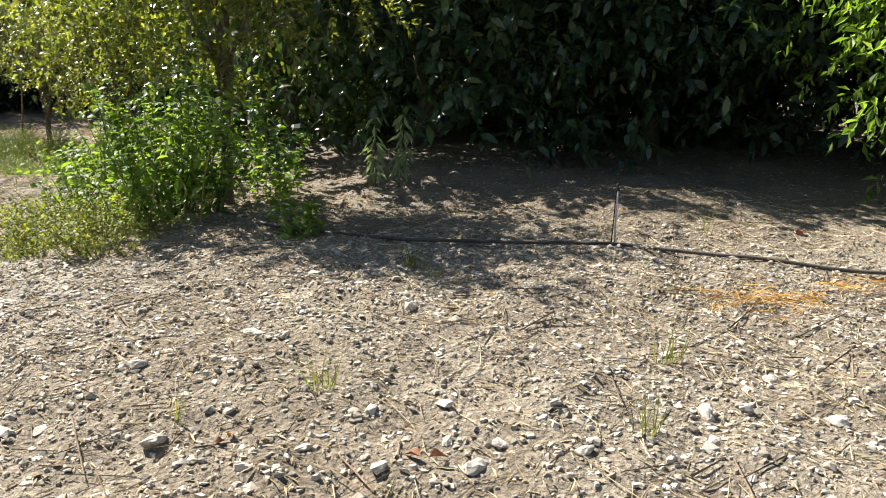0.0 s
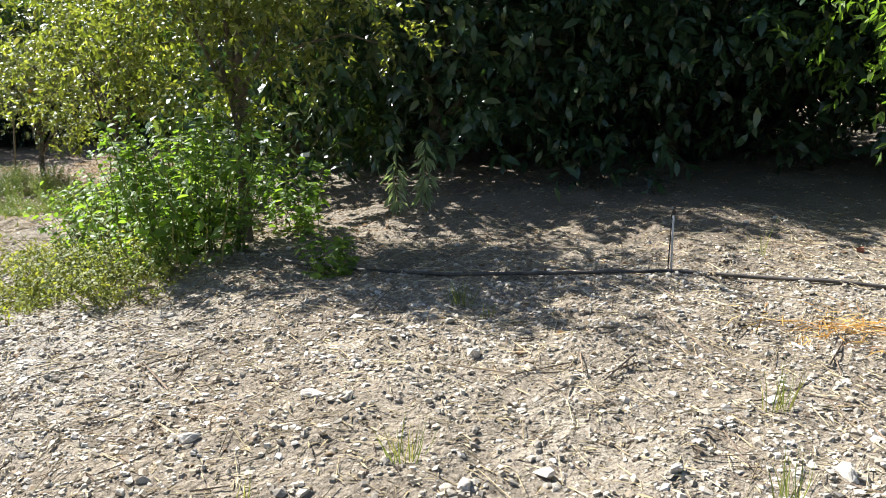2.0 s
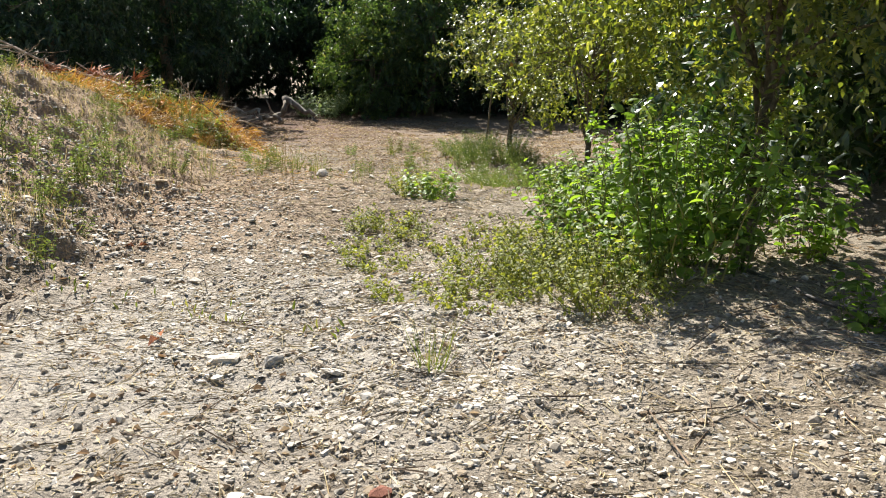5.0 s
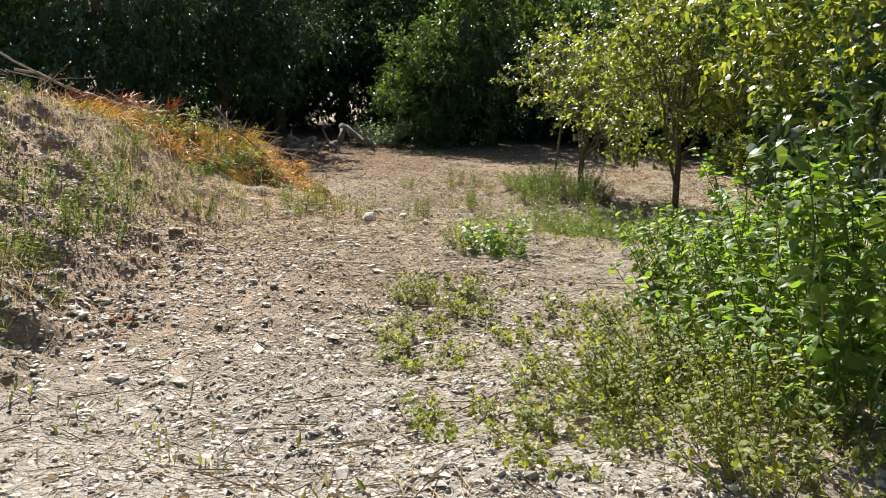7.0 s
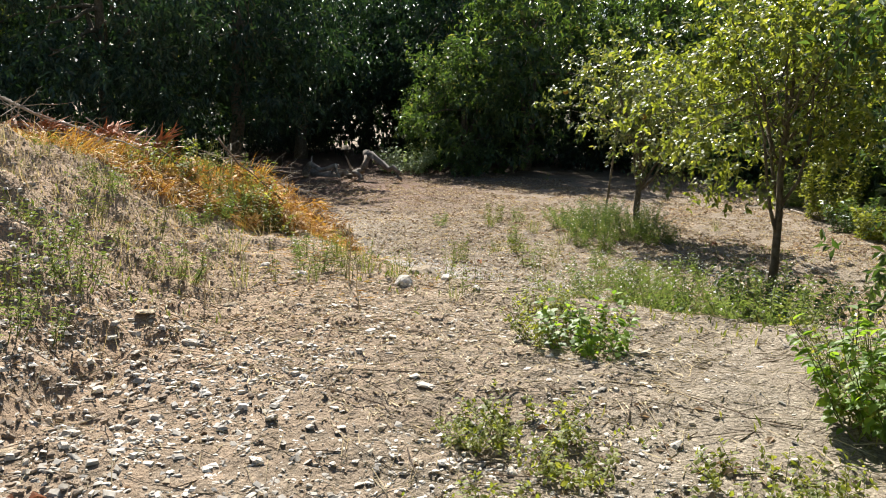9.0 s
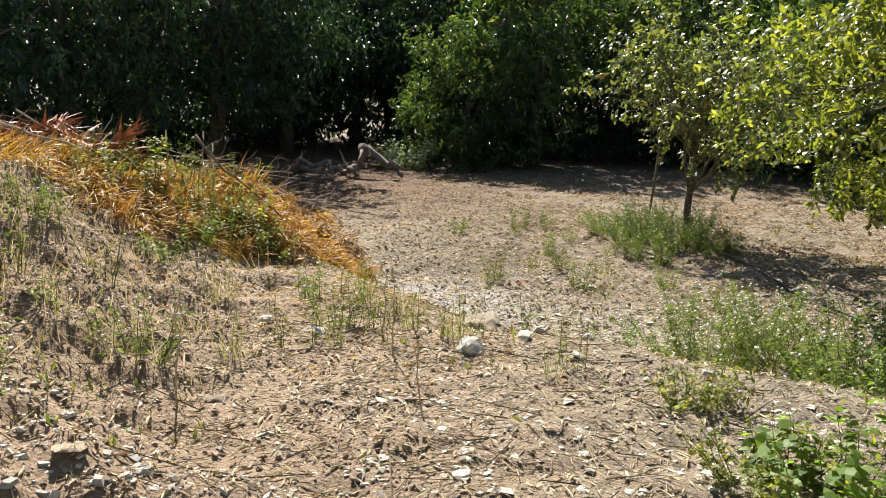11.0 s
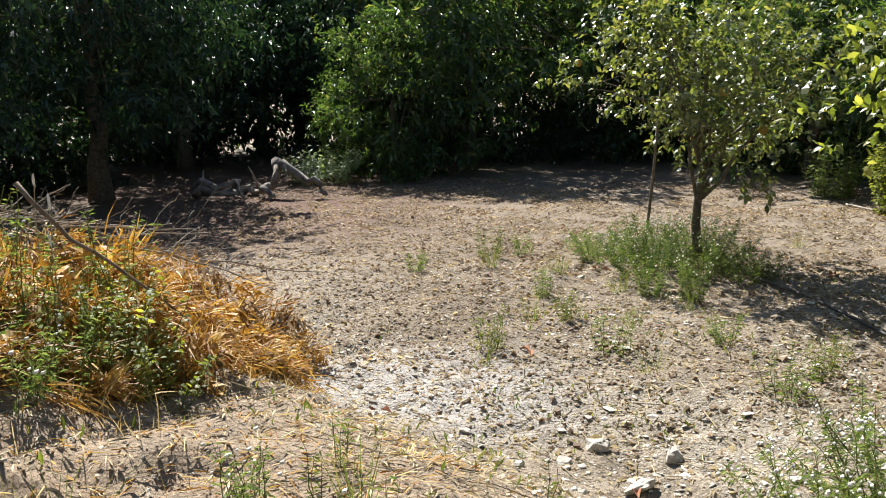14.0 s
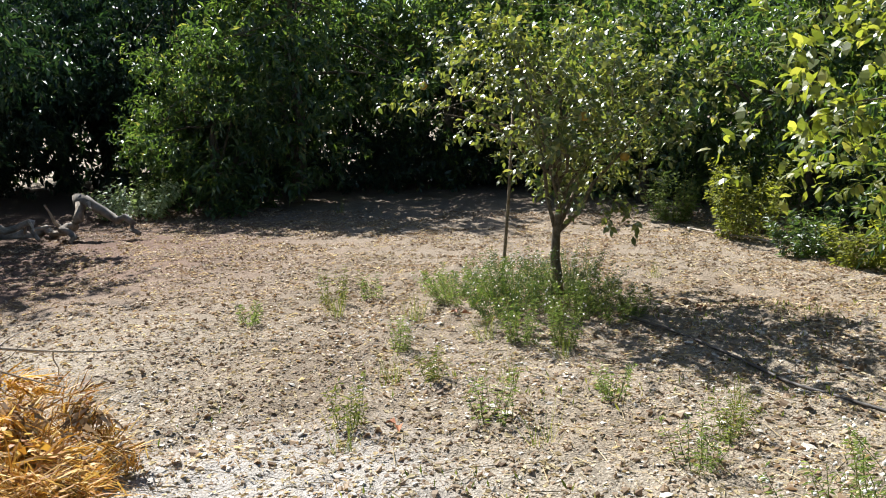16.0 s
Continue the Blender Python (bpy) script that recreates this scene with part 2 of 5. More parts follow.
GRASS = leafy("green_grass", [(0.0, (0.1, 0.13, 0.04)), (0.6, (0.17, 0.2, 0.06)), (1.0, (0.34, 0.3, 0.13))], (1.3, 1.4, 0.5), 0.65, 0.35, 0.25)


# ---- mesh helpers ----
def mesh_of(name, v, f, material, smooth=False):
    """A mesh from vertex and triangle arrays."""
    me = bpy.data.meshes.new(name)
    v, f = np.asarray(v, dtype=np.float32), np.asarray(f, dtype=np.int32)
    me.vertices.add(len(v))
    me.vertices.foreach_set("co", v.ravel())
    me.loops.add(f.size)
    me.loops.foreach_set("vertex_index", f.ravel())
    me.polygons.add(len(f))
    me.polygons.foreach_set("loop_start", np.arange(0, f.size, 3, dtype=np.int32))
    me.update(calc_edges=True)
    me.polygons.foreach_set("use_smooth", np.full(len(f), smooth))
    me.materials.append(material)
    me.update()
    return me


def part(name, geo, material, parent, label="", smooth=False):
    """One mesh object under a thing or under a part; geo is a pair of vertex and triangle arrays."""
    ob = new(name, mesh_of(name, *geo, material, smooth))
    ob.parent = parent
    if label:
        ob["label"] = label
    return ob


def thing(name, geo, material, label, category, group="", kind="", smooth=False):
    return tagged(new(name, mesh_of(name, *geo, material, smooth)), label, category, group, kind)


def holder(name, at, label, category, group="", turn=0.0, size=1.0):
    ob = new(name)
    ob.empty_display_size = 0.1
    ob.matrix_basis = pose(*at, 0, 0, turn) @ Matrix.Scale(size, 4)
    return tagged(ob, label, category, group)


def join(*geos):
    vs, fs, n = [], [], 0
    for v, f in geos:
        vs.append(np.asarray(v, dtype=float).reshape(-1, 3))
        fs.append(np.asarray(f, dtype=int).reshape(-1, 3) + n)
        n += len(vs[-1])
    return np.vstack(vs), np.vstack(fs)


def unit(a):
    return a / np.maximum(np.linalg.norm(a, axis=-1, keepdims=True), 1e-9)


def frames(way, up):
    """Rotations whose y axis is way and whose z axis leans to up."""
    y = unit(way)
    x = unit(np.cross(y, up))
    return np.stack([x, y, np.cross(x, y)], axis=-1)


def scatter(shape, places, turns, sizes):
    """Many copies of one small shape in one mesh."""
    v, f = shape
    n = len(places)
    sizes = np.asarray(sizes, dtype=float)
    if sizes.ndim == 1:
        sizes = np.repeat(sizes[:, None], 3, 1)
    w = np.einsum("nij,nkj->nki", turns, v[None] * sizes[:, None, :]) + np.asarray(places)[:, None, :]
    return w.reshape(-1, 3), (f[None] + (np.arange(n) * len(v))[:, None, None]).reshape(-1, 3)


def tube(points, radii, sides=7, cap=True):
    p = np.asarray(points, dtype=float)
    r = np.broadcast_to(np.asarray(radii, dtype=float), (len(p),))
    way = unit(np.gradient(p, axis=0))
    ref = np.array([0.31, 0.17, 0.93]) if abs(way[:, 2]).mean() < 0.8 else np.array([0.93, 0.2, 0.1])
    a = unit(np.cross(way, ref))
    b = np.cross(way, a)
    ang = np.arange(sides) / sides * 2 * np.pi
    v = (p[:, None] + r[:, None, None] * (a[:, None] * np.cos(ang)[None, :, None] + b[:, None] * np.sin(ang)[None, :, None])).reshape(-1, 3)
    f = []
    for i in range(len(p) - 1):
        for j in range(sides):
            k = (j + 1) % sides
            q = i * sides
            f += [(q + j, q + k, q + sides + k), (q + j, q + sides + k, q + sides + j)]
    if cap:
        n = len(v)
        v = np.vstack([v, p[:1], p[-1:]])
        e = (len(p) - 1) * sides
        for j in range(sides):
            k = (j + 1) % sides
            f += [(n, k, j), (n + 1, e + j, e + k)]
    return v, np.array(f)


def curve_points(a, b, n, wob, rng, sag=0.0):
    a, b = np.asarray(a, dtype=float), np.asarray(b, dtype=float)
    s = np.linspace(0, 1, n)[:, None]
    p = a + (b - a) * s
    w = np.cumsum(rng.normal(0, wob, (n, 3)), axis=0)
    w -= w[0] + (w[-1] - w[0]) * s
    p += w
    p[:, 2] -= sag * np.sin(np.pi * s[:, 0])
    return p


def leaf_shape(width, fold=0.25, droop=0.12):
    """A blade of length 1 along y, folded on its midrib, bent down at the tip."""
    w = width / 2
    v = np.array([[0, 0, 0], [-w, 0.42, fold * w], [w, 0.42, fold * w], [0, 0.5, -droop * 0.25], [0, 1, -droop]])
    f = np.array([[0, 3, 1], [0, 2, 3], [1, 3, 4], [3, 2, 4]])
    return v, f


def leaf_simple(width, fold=0.3, droop=0.12):
    w = width / 2
    v = np.array([[0, 0, 0], [-w, 0.5, fold * w], [w, 0.5, fold * w], [0, 1, -droop]])
    return v, np.array([[0, 2, 3], [0, 3, 1]])


def leaf_round(width, fold=0.14, droop=0.15):
    """A broad oval blade with a midrib."""
    w = width / 2
    v = np.array([[0, 0, 0], [-0.72 * w, 0.2, fold * w], [0.72 * w, 0.2, fold * w], [-w, 0.48, fold * w - 0.03 * droop], [w, 0.48, fold * w - 0.03 * droop], [-0.6 * w, 0.8, fold * w - 0.5 * droop], [0.6 * w, 0.8, fold * w - 0.5 * droop], [0, 1, -droop], [0, 0.5, -0.1 * droop]])
    return v, np.array([[0, 8, 1], [0, 2, 8], [1, 8, 3], [2, 4, 8], [3, 8, 5], [4, 6, 8], [5, 8, 7], [8, 6, 7]])


def leaf_oval(width, fold=0.2, droop=0.15):
    """A plain oval blade of four faces."""
    w = width / 2
    v = np.array([[0, 0, 0], [-0.9 * w, 0.34, fold * w], [0.9 * w, 0.34, fold * w], [-0.8 * w, 0.68, fold * w - 0.4 * droop], [0.8 * w, 0.68, fold * w - 0.4 * droop], [0, 1, -droop]])
    return v, np.array([[0, 2, 1], [1, 2, 4], [1, 4, 3], [3, 4, 5]])


BLADE = (np.array([[-0.5, 0, 0], [0.5, 0, 0], [-0.35, 0.5, 0.06], [0.35, 0.5, 0.06], [0, 1, -0.02]]), np.array([[0, 1, 3], [0, 3, 2], [2, 3, 4]]))


def pebble_shape(seed):
    """A broken stone: an uneven solid of twenty faces, flat underneath."""
    g = np.random.default_rng(seed)
    bm = bmesh.new()
    bmesh.ops.create_icosphere(bm, subdivisions=1, radius=1.0)
    v = np.array([x.co[:] for x in bm.verts])
    f = np.array([[y.index for y in x.verts] for x in bm.faces])
    bm.free()
    v = v * g.uniform(0.68, 1.2, (len(v), 1)) + g.normal(0, 0.1, v.shape)
    v[:, 2] = np.maximum(v[:, 2], -0.45)
    return v, f


def chip_shape(seed):
    """A small flat chip, bedded in the soil."""
    g = np.random.default_rng(seed)
    k = 4
    a = np.arange(k) / k * 2 * np.pi + g.normal(0, 0.22, k)
    r0, r1 = g.uniform(0.75, 1.15, k), g.uniform(0.45, 0.8, k)
    low = np.stack([np.cos(a) * r0, np.sin(a) * r0, np.full(k, -0.5)], -1)
    top = np.stack([np.cos(a) * r1, np.sin(a) * r1, g.uniform(0.3, 0.75, k)], -1)
    v = np.vstack([low, top])
    f = [t for i in range(k) for t in ([i, (i + 1) % k, k + (i + 1) % k], [i, k + (i + 1) % k, k + i])] + [[k, k + 1, k + 2], [k, k + 2, k + 3]]
    return v, np.array(f)


def shard_shape(seed, points=13):
    """An angular broken stone: the hull of a few points on a lump."""
    g = np.random.default_rng(seed)
    p = unit(g.normal(0, 1, (points, 3))) * g.uniform(0.82, 1.12, (points, 1))
    p[:, 2] = np.clip(p[:, 2], -0.45, g.uniform(0.55, 0.8))
    bm = bmesh.new()
    for q in p:
        bm.verts.new(q)
    bmesh.ops.convex_hull(bm, input=bm.verts)
    loose = [v for v in bm.verts if not v.link_faces]
    bmesh.ops.delete(bm, geom=loose, context="VERTS")
    bmesh.ops.triangulate(bm, faces=bm.faces)
    bmesh.ops.recalc_face_normals(bm, faces=bm.faces)
    bm.verts.index_update()
    v = np.array([x.co[:] for x in bm.verts])
    f = np.array([[y.index for y in x.verts] for x in bm.faces])
    bm.free()
    return v, f


def worn_stone(seed):
    """A broken stone whose faces are pitted and whose edges are worn."""
    v, f = shard_shape(seed, 16)
    bm = bmesh.new()
    vs = [bm.verts.new(q) for q in v]
    for t in f:
        bm.faces.new([vs[i] for i in t])
    bmesh.ops.subdivide_edges(bm, edges=bm.edges, cuts=2, use_grid_fill=True)
    bmesh.ops.smooth_vert(bm, verts=bm.verts, factor=0.3, use_axis_x=True, use_axis_y=True, use_axis_z=True)
    bmesh.ops.triangulate(bm, faces=bm.faces)
    bm.verts.index_update()
    for w in bm.verts:
        w.co *= 1.0 + 0.16 * noise.noise(w.co * 2.2 + Vector((seed, 0, 0))) + 0.1 * noise.noise(w.co * 6.0)
    out = np.array([x.co[:] for x in bm.verts]), np.array([[y.index for y in x.verts] for x in bm.faces])
    bm.free()
    return out


def rock_shape(seed, rough=0.2, fine=2):
    """A larger stone with chipped planes."""
    g = np.random.default_rng(seed)
    bm = bmesh.new()
    bmesh.ops.create_icosphere(bm, subdivisions=fine, radius=1.0)
    v = np.array([x.co[:] for x in bm.verts])
    f = np.array([[y.index for y in x.verts] for x in bm.faces])
    bm.free()
    for _ in range(10):
        n = unit(g.normal(0, 1, 3))
        d = g.uniform(0.3, 0.66)
        over = np.maximum(v @ n - d, 0)
        v = v - over[:, None] * n * 0.98
    v += np.array([[noise.noise(Vector(p) * 2.3 + Vector((seed * 3.1, 0, 0))) for _ in (0,)] for p in v]) * unit(v) * rough * 0.4
    if fine > 2:
        v += np.array([[noise.noise(Vector(p) * 7.0 + Vector((0, seed * 1.3, 0)))] for p in v]) * unit(v) * 0.05
    v[:, 2] = np.maximum(v[:, 2], -0.5)
    return v, f


# ---- lie of the land ----
def lattice(x, y, seed):
    """Smooth value noise, 0 to 1."""
    x, y = np.asarray(x, dtype=float), np.asarray(y, dtype=float)
    ix, iy = np.floor(x).astype(np.int64), np.floor(y).astype(np.int64)
    fx, fy = x - ix, y - iy
    fx, fy = fx * fx * (3 - 2 * fx), fy * fy * (3 - 2 * fy)

    def h(a, b):
        n = (a * 374761393 + b * 668265263 + seed * 144665) & 0xFFFFFFFF
        n = ((n ^ (n >> 13)) * 1274126177) & 0xFFFFFFFF
        return ((n ^ (n >> 16)) & 0xFFFF) / 65535.0

    a, b, c, d = h(ix, iy), h(ix + 1, iy), h(ix, iy + 1), h(ix + 1, iy + 1)
    return (a * (1 - fx) + b * fx) * (1 - fy) + (c * (1 - fx) + d * fx) * fy


def step(t):
    t = np.clip(t, 0, 1)
    return t * t * (3 - 2 * t)


def bank_foot(y):
    return -6.9 - 0.65 * (np.minimum(y, 12.0) - 6.0)


def lie(x, y):
    """Height of the smooth ground: an upper terrace, the bank beside it and the lower clearing."""
    x, y = np.asarray(x, dtype=float), np.asarray(y, dtype=float)
    upper = 0.03 - 0.40 * step((0.5 - x) / 7.0)
    foot = bank_foot(y)
    bank = BANK_H * step((foot - x) * 0.9 / (3.2 - 1.0 * step((y - 9.0) / 3.0))) * (1 - step((y - 9.0) / 5.6))
    edge = foot - 0.1 + 0.55 * (lattice(x * 0.9, y * 1.3, 77) - 0.5)
    bank = bank + 0.13 * step((edge - x) / 0.4) * (1 - step((y - 8.4) / 2.2))
    crest = 11.5 + 0.33 * np.maximum(0, -8.5 - x) + 0.8 * np.maximum(0, x + 4.0)
    d = step((y - crest + 0.2) / 2.5)
    return (upper + bank) * (1 - d) + LOWER * d


BANK_H, LOWER = 1.26, -1.27


def ground_z(x, y):
    x, y = np.asarray(x, dtype=float), np.asarray(y, dtype=float)
    near = np.exp(-((x + 5.5) ** 2 + (y - 10) ** 2) / 900.0)
    z = lie(x, y) + 0.16 * (lattice(x * 0.55, y * 0.55, 3) - 0.5) * near
    z += 0.07 * (lattice(x * 1.9, y * 1.9, 5) - 0.5) * near
    rough = 0.4 + 1.9 * step((bank_foot(y) + 0.5 - x) / 0.8) * step((14.0 - y) / 2.0)
    z += 0.09 * (lattice(x * 3.1, y * 3.1, 21) - 0.5) * near * rough
    z += 0.06 * (lattice(x * 7.3, y * 7.3, 23) - 0.5) * near * rough
    z += 0.045 * (lattice(x * 6.0, y * 6.0, 8) - 0.5) * near
    z += 0.03 * (lattice(x * 15.0, y * 15.0, 11) - 0.5) * near
    z += 2.2 * step((np.hypot(x + 5, y - 12) - 45) / 120.0)
    return z


def at_ground(x, y, up=0.0):
    return (float(x), float(y), float(ground_z(x, y)) + up)


def build_ground():
    def axis(lo, hi, step_in):
        inner = list(np.arange(lo, hi + 1e-6, step_in))
        right, g = [], step_in
        x = hi
        while x < 900:
            g = min(g * 1.13, 90)
            x += g
            right.append(x)
        left, g, x = [], step_in, lo
        while x > -900:
            g = min(g * 1.13, 90)
            x -= g
            left.append(x)
        return np.array(left[::-1] + inner + right)

    xs, ys = axis(-13.0, 3.2, 0.066), axis(1.4, 17.0, 0.066)
    gx, gy = np.meshgrid(xs, ys)
    v = np.stack([gx, gy, ground_z(gx, gy)], -1).reshape(-1, 3)
    nx, ny = len(xs), len(ys)
    i = (np.arange(ny - 1)[:, None] * nx + np.arange(nx - 1)[None]).ravel()
    f = np.vstack([np.stack([i, i + 1, i + nx + 1], -1), np.stack([i, i + nx + 1, i + nx], -1)])
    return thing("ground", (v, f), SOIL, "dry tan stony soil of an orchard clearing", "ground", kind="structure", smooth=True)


build_ground()


# ---- trees ----
def sprays(centres, outward, rng, leaf, count, twig_len, leaf_len, droop, spread=0.9, jitter=0.25):
    """Leaves set along short twigs at the centres. Returns the leaves and the twigs' ways."""
    n = len(centres)
    way = unit(outward * 0.8 + rng.normal(0, 0.45, (n, 3)) + np.array([0, 0, -droop]))
    s = np.tile(np.linspace(0.05, 1.0, count), n) + rng.normal(0, 0.05, n * count)
    c, w = np.repeat(centres, count, 0), np.repeat(way, count, 0)
    ln = np.repeat(twig_len * rng.uniform(0.6, 1.3, n), count)
    p = c + w * (s * ln)[:, None]
    side = unit(np.cross(w, rng.normal(0, 1, (n * count, 3))))
    d = unit(w * 0.55 + side * spread + np.array([0, 0, -droop * 0.7]) + rng.normal(0, jitter, (n * count, 3)))
    up = np.array([0, 0, 1.0]) + rng.normal(0, 0.45, (n * count, 3))
    return scatter(leaf, p, frames(d, up), leaf_len * rng.uniform(0.6, 1.25, n * count)), way


def crown_spots(rng, n, radius, bottom, top, hollow=0.55, lumps=0.35, seed=0.0):
    """Places for sprays through an uneven crown, denser to its outside."""
    u = unit(rng.normal(0, 1, (n, 3)))
    lump = np.array([noise.noise(Vector(a) * 1.9 + Vector((seed, 0, 0))) + 0.6 * noise.noise(Vector(a) * 4.3 + Vector((0, seed, 0))) for a in u])
    k = (1 - hollow * rng.uniform(0, 1, n) ** 1.6) * (0.92 + lumps * lump)
    mid, half = (bottom + top) / 2, (top - bottom) / 2
    p = u * k[:, None] * np.array([radius, radius, half])
    if bottom < 0.5:      # boughs that hang to the ground keep the foot of the crown wide
        low = np.minimum(u[:, 2], 0)
        p[:, :2] *= np.minimum((1 - low ** 4) ** 0.25 / np.sqrt(np.maximum(1 - low ** 2, 0.05)), 2.4)[:, None]
    p[:, 2] += mid
    p[:, 2] = np.maximum(p[:, 2], bottom + rng.uniform(0, 0.25, n))
    return p, u


def tree_geo(seed, height, radius, bottom, n, leaf, count, twig_len, leaf_len, droop, trunk_r, lean=(0, 0), hollow=0.55, lumps=0.35, limbs=12, fork=0.45, clumps=0, loose=0.15):
    """Wood and leaves of one tree, standing at the origin."""
    rng = np.random.default_rng(seed)
    p, u = crown_spots(rng, n, radius, bottom, height, hollow, lumps, seed * 1.7)
    if clumps:      # boughs: the sprays gather round the ends of limbs, with gaps between
        k = rng.integers(0, clumps, n)
        off = rng.normal(0, 1, (n, 3)) * np.array([1.0, 1.0, 0.7]) * loose * radius
        u = unit(u[k] * 0.7 + unit(off) * 0.8)
        p = p[k] + off
        p[:, 2] = np.maximum(p[:, 2], bottom + rng.uniform(0.02, 0.25, n))
    p[:, 0] += lean[0] * p[:, 2] / height
    p[:, 1] += lean[1] * p[:, 2] / height
    leaves, _ = sprays(p, u, rng, leaf, count, twig_len, leaf_len, droop, 0.9, 0.45)
    top = np.array([lean[0] * 0.85, lean[1] * 0.85, height * 0.86])
    t = curve_points((0, 0, -0.12), top, 11, trunk_r * 0.35, rng)
    r = trunk_r * np.linspace(1.0, 0.16, 11)
    r[0] *= 1.45
    r[1] *= 1.1
    wood = [tube(t, r, 9)]
    ends = p[rng.permutation(n)[:limbs * 4]]
    for i in range(limbs):
        k = rng.uniform(fork, 0.9) if bottom > 0.5 else rng.uniform(0.15, 0.85)
        j = min(int(k * 10), 9)
        a = t[j]
        e = ends[i]
        if e[2] < a[2] - 0.4:
            e = e + np.array([0, 0, 0.5])
        c = curve_points(a, e, 7, 0.03 * radius, rng, -0.06 * radius)
        wood.append(tube(c, r[j] * 0.55 * np.linspace(1, 0.2, 7), 6))
        for q in ends[limbs + i * 3:limbs + i * 3 + 3]:
            b = c[rng.integers(2, 6)]
            if np.linalg.norm(q - b) < radius * 0.95:
                wood.append(tube(curve_points(b, q, 5, 0.02 * radius, rng), r[j] * 0.22 * np.linspace(1, 0.35, 5), 5))
    return join(*wood), leaves


def tree(name, at, geo, leaf_mat, label, group="", turn=0.0, size=1.0, category="tree"):
    ob = holder(name, at, label, category, group, turn, size)
    part("trunk", geo[0], BARK, ob, "grey-brown bark", True)
    part("crown", geo[1], leaf_mat, ob)
    return ob


# dark hedge of large-leaved trees along the upper terrace
BIG_LEAF = leaf_oval(0.4, 0.2, 0.2)
MID_LEAF = leaf_simple(0.4, 0.35, 0.15)
LUMPY = 0.55
hedge = [tree_geo(21 + i, 5.2, 2.8, 0.25, 2700, BIG_LEAF, 9, 0.4, 0.2, 0.22, 0.13, hollow=0.5, limbs=14, lumps=0.4, clumps=190, loose=0.14) for i in range(2)]
woods = [tree_geo(41, 9.5, 3.6, 1.5, 1900, MID_LEAF, 10, 0.55, 0.23, 0.5, 0.24, hollow=0.6, limbs=14, lumps=LUMPY, clumps=75, loose=0.13),
         tree_geo(42, 8.2, 3.0, 0.0, 1450, MID_LEAF, 10, 0.5, 0.25, 0.4, 0.2, hollow=0.6, limbs=14, lumps=LUMPY, clumps=75, loose=0.13),
         tree_geo(43, 5.6, 2.7, 0.1, 1250, MID_LEAF, 10, 0.45, 0.2, 0.3, 0.15, hollow=0.6, limbs=14, lumps=0.7, clumps=60, loose=0.14)]
HEDGE_LABEL = "large dark evergreen tree with glossy leaves drooping nearly to the soil"
h1 = tree("evergreen_tree", at_ground(-0.3, 12.1), hedge[0], AVOCADO, HEDGE_LABEL, "trees of the dark hedge")
h2 = tree("evergreen_tree", at_ground(2.9, 11.9), hedge[1], AVOCADO, HEDGE_LABEL, "trees of the dark hedge")


def again(src, spots):
    for x, y, turn, size in spots:
        ob = copy_thing(src, pose(*at_ground(x, y), 0, 0, turn))
        ob.scale = (size, size, size)


again(h1, ((6.1, 11.4, 130, 1.0),))
again(h2, ((8.2, 9.8, 60, 0.95),))

# woods round the lower clearing
under = tree_geo(44, 1.9, 2.3, 0.0, 620, MID_LEAF, 11, 0.4, 0.2, 0.2, 0.05, hollow=0.7, limbs=8, lumps=0.5)
u1 = tree("understorey_shrub", at_ground(-21.4, 33.9), under, SHADED_EVERGREEN, "dark leafy undergrowth beneath the far trees", "undergrowth of the far wood", category="shrub")
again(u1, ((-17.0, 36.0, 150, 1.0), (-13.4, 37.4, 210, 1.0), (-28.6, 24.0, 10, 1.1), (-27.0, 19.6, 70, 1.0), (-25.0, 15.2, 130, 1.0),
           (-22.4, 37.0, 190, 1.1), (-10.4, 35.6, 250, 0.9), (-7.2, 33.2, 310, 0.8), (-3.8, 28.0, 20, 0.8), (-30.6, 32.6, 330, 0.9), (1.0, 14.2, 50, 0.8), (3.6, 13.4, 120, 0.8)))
far = tree_geo(45, 8.6, 3.2, 0.0, 600, MID_LEAF, 10, 0.6, 0.38, 0.5, 0.2, hollow=0.6, limbs=5, lumps=LUMPY)
f1 = tree("woodland_tree", at_ground(-34.5, 30.5), far, SHADED_EVERGREEN, "tall dark evergreen tree deep in the far wood", "trees deep in the far wood")
# Copies behind the hedge are unseen, added to keep its gaps dark.
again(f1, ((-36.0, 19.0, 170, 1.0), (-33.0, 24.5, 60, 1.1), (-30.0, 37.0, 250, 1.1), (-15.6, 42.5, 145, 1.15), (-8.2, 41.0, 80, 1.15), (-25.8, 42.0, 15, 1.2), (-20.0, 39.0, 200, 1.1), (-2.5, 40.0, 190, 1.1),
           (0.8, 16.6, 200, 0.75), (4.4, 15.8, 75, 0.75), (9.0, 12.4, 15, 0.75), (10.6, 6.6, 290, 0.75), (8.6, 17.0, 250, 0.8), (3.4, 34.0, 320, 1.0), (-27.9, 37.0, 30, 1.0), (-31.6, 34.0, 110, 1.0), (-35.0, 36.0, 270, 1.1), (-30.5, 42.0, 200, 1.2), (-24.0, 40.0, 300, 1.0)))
WOOD_LABEL = "tall evergreen tree with dense dark foliage at the clearing's edge"
w = [tree("woodland_tree", at_ground(-24.6, 23.8), woods[0], SHADED_EVERGREEN, WOOD_LABEL, "trees of the far wood"),
     tree("woodland_tree", at_ground(-18.6, 32.4), woods[1], WOODS, WOOD_LABEL, "trees of the far wood"),
     tree("orchard_tree", at_ground(-8.9, 31.6), woods[2], WOODS, "broad evergreen fruit tree with sunlit light-green leaves", "fruit trees beyond the clearing")]
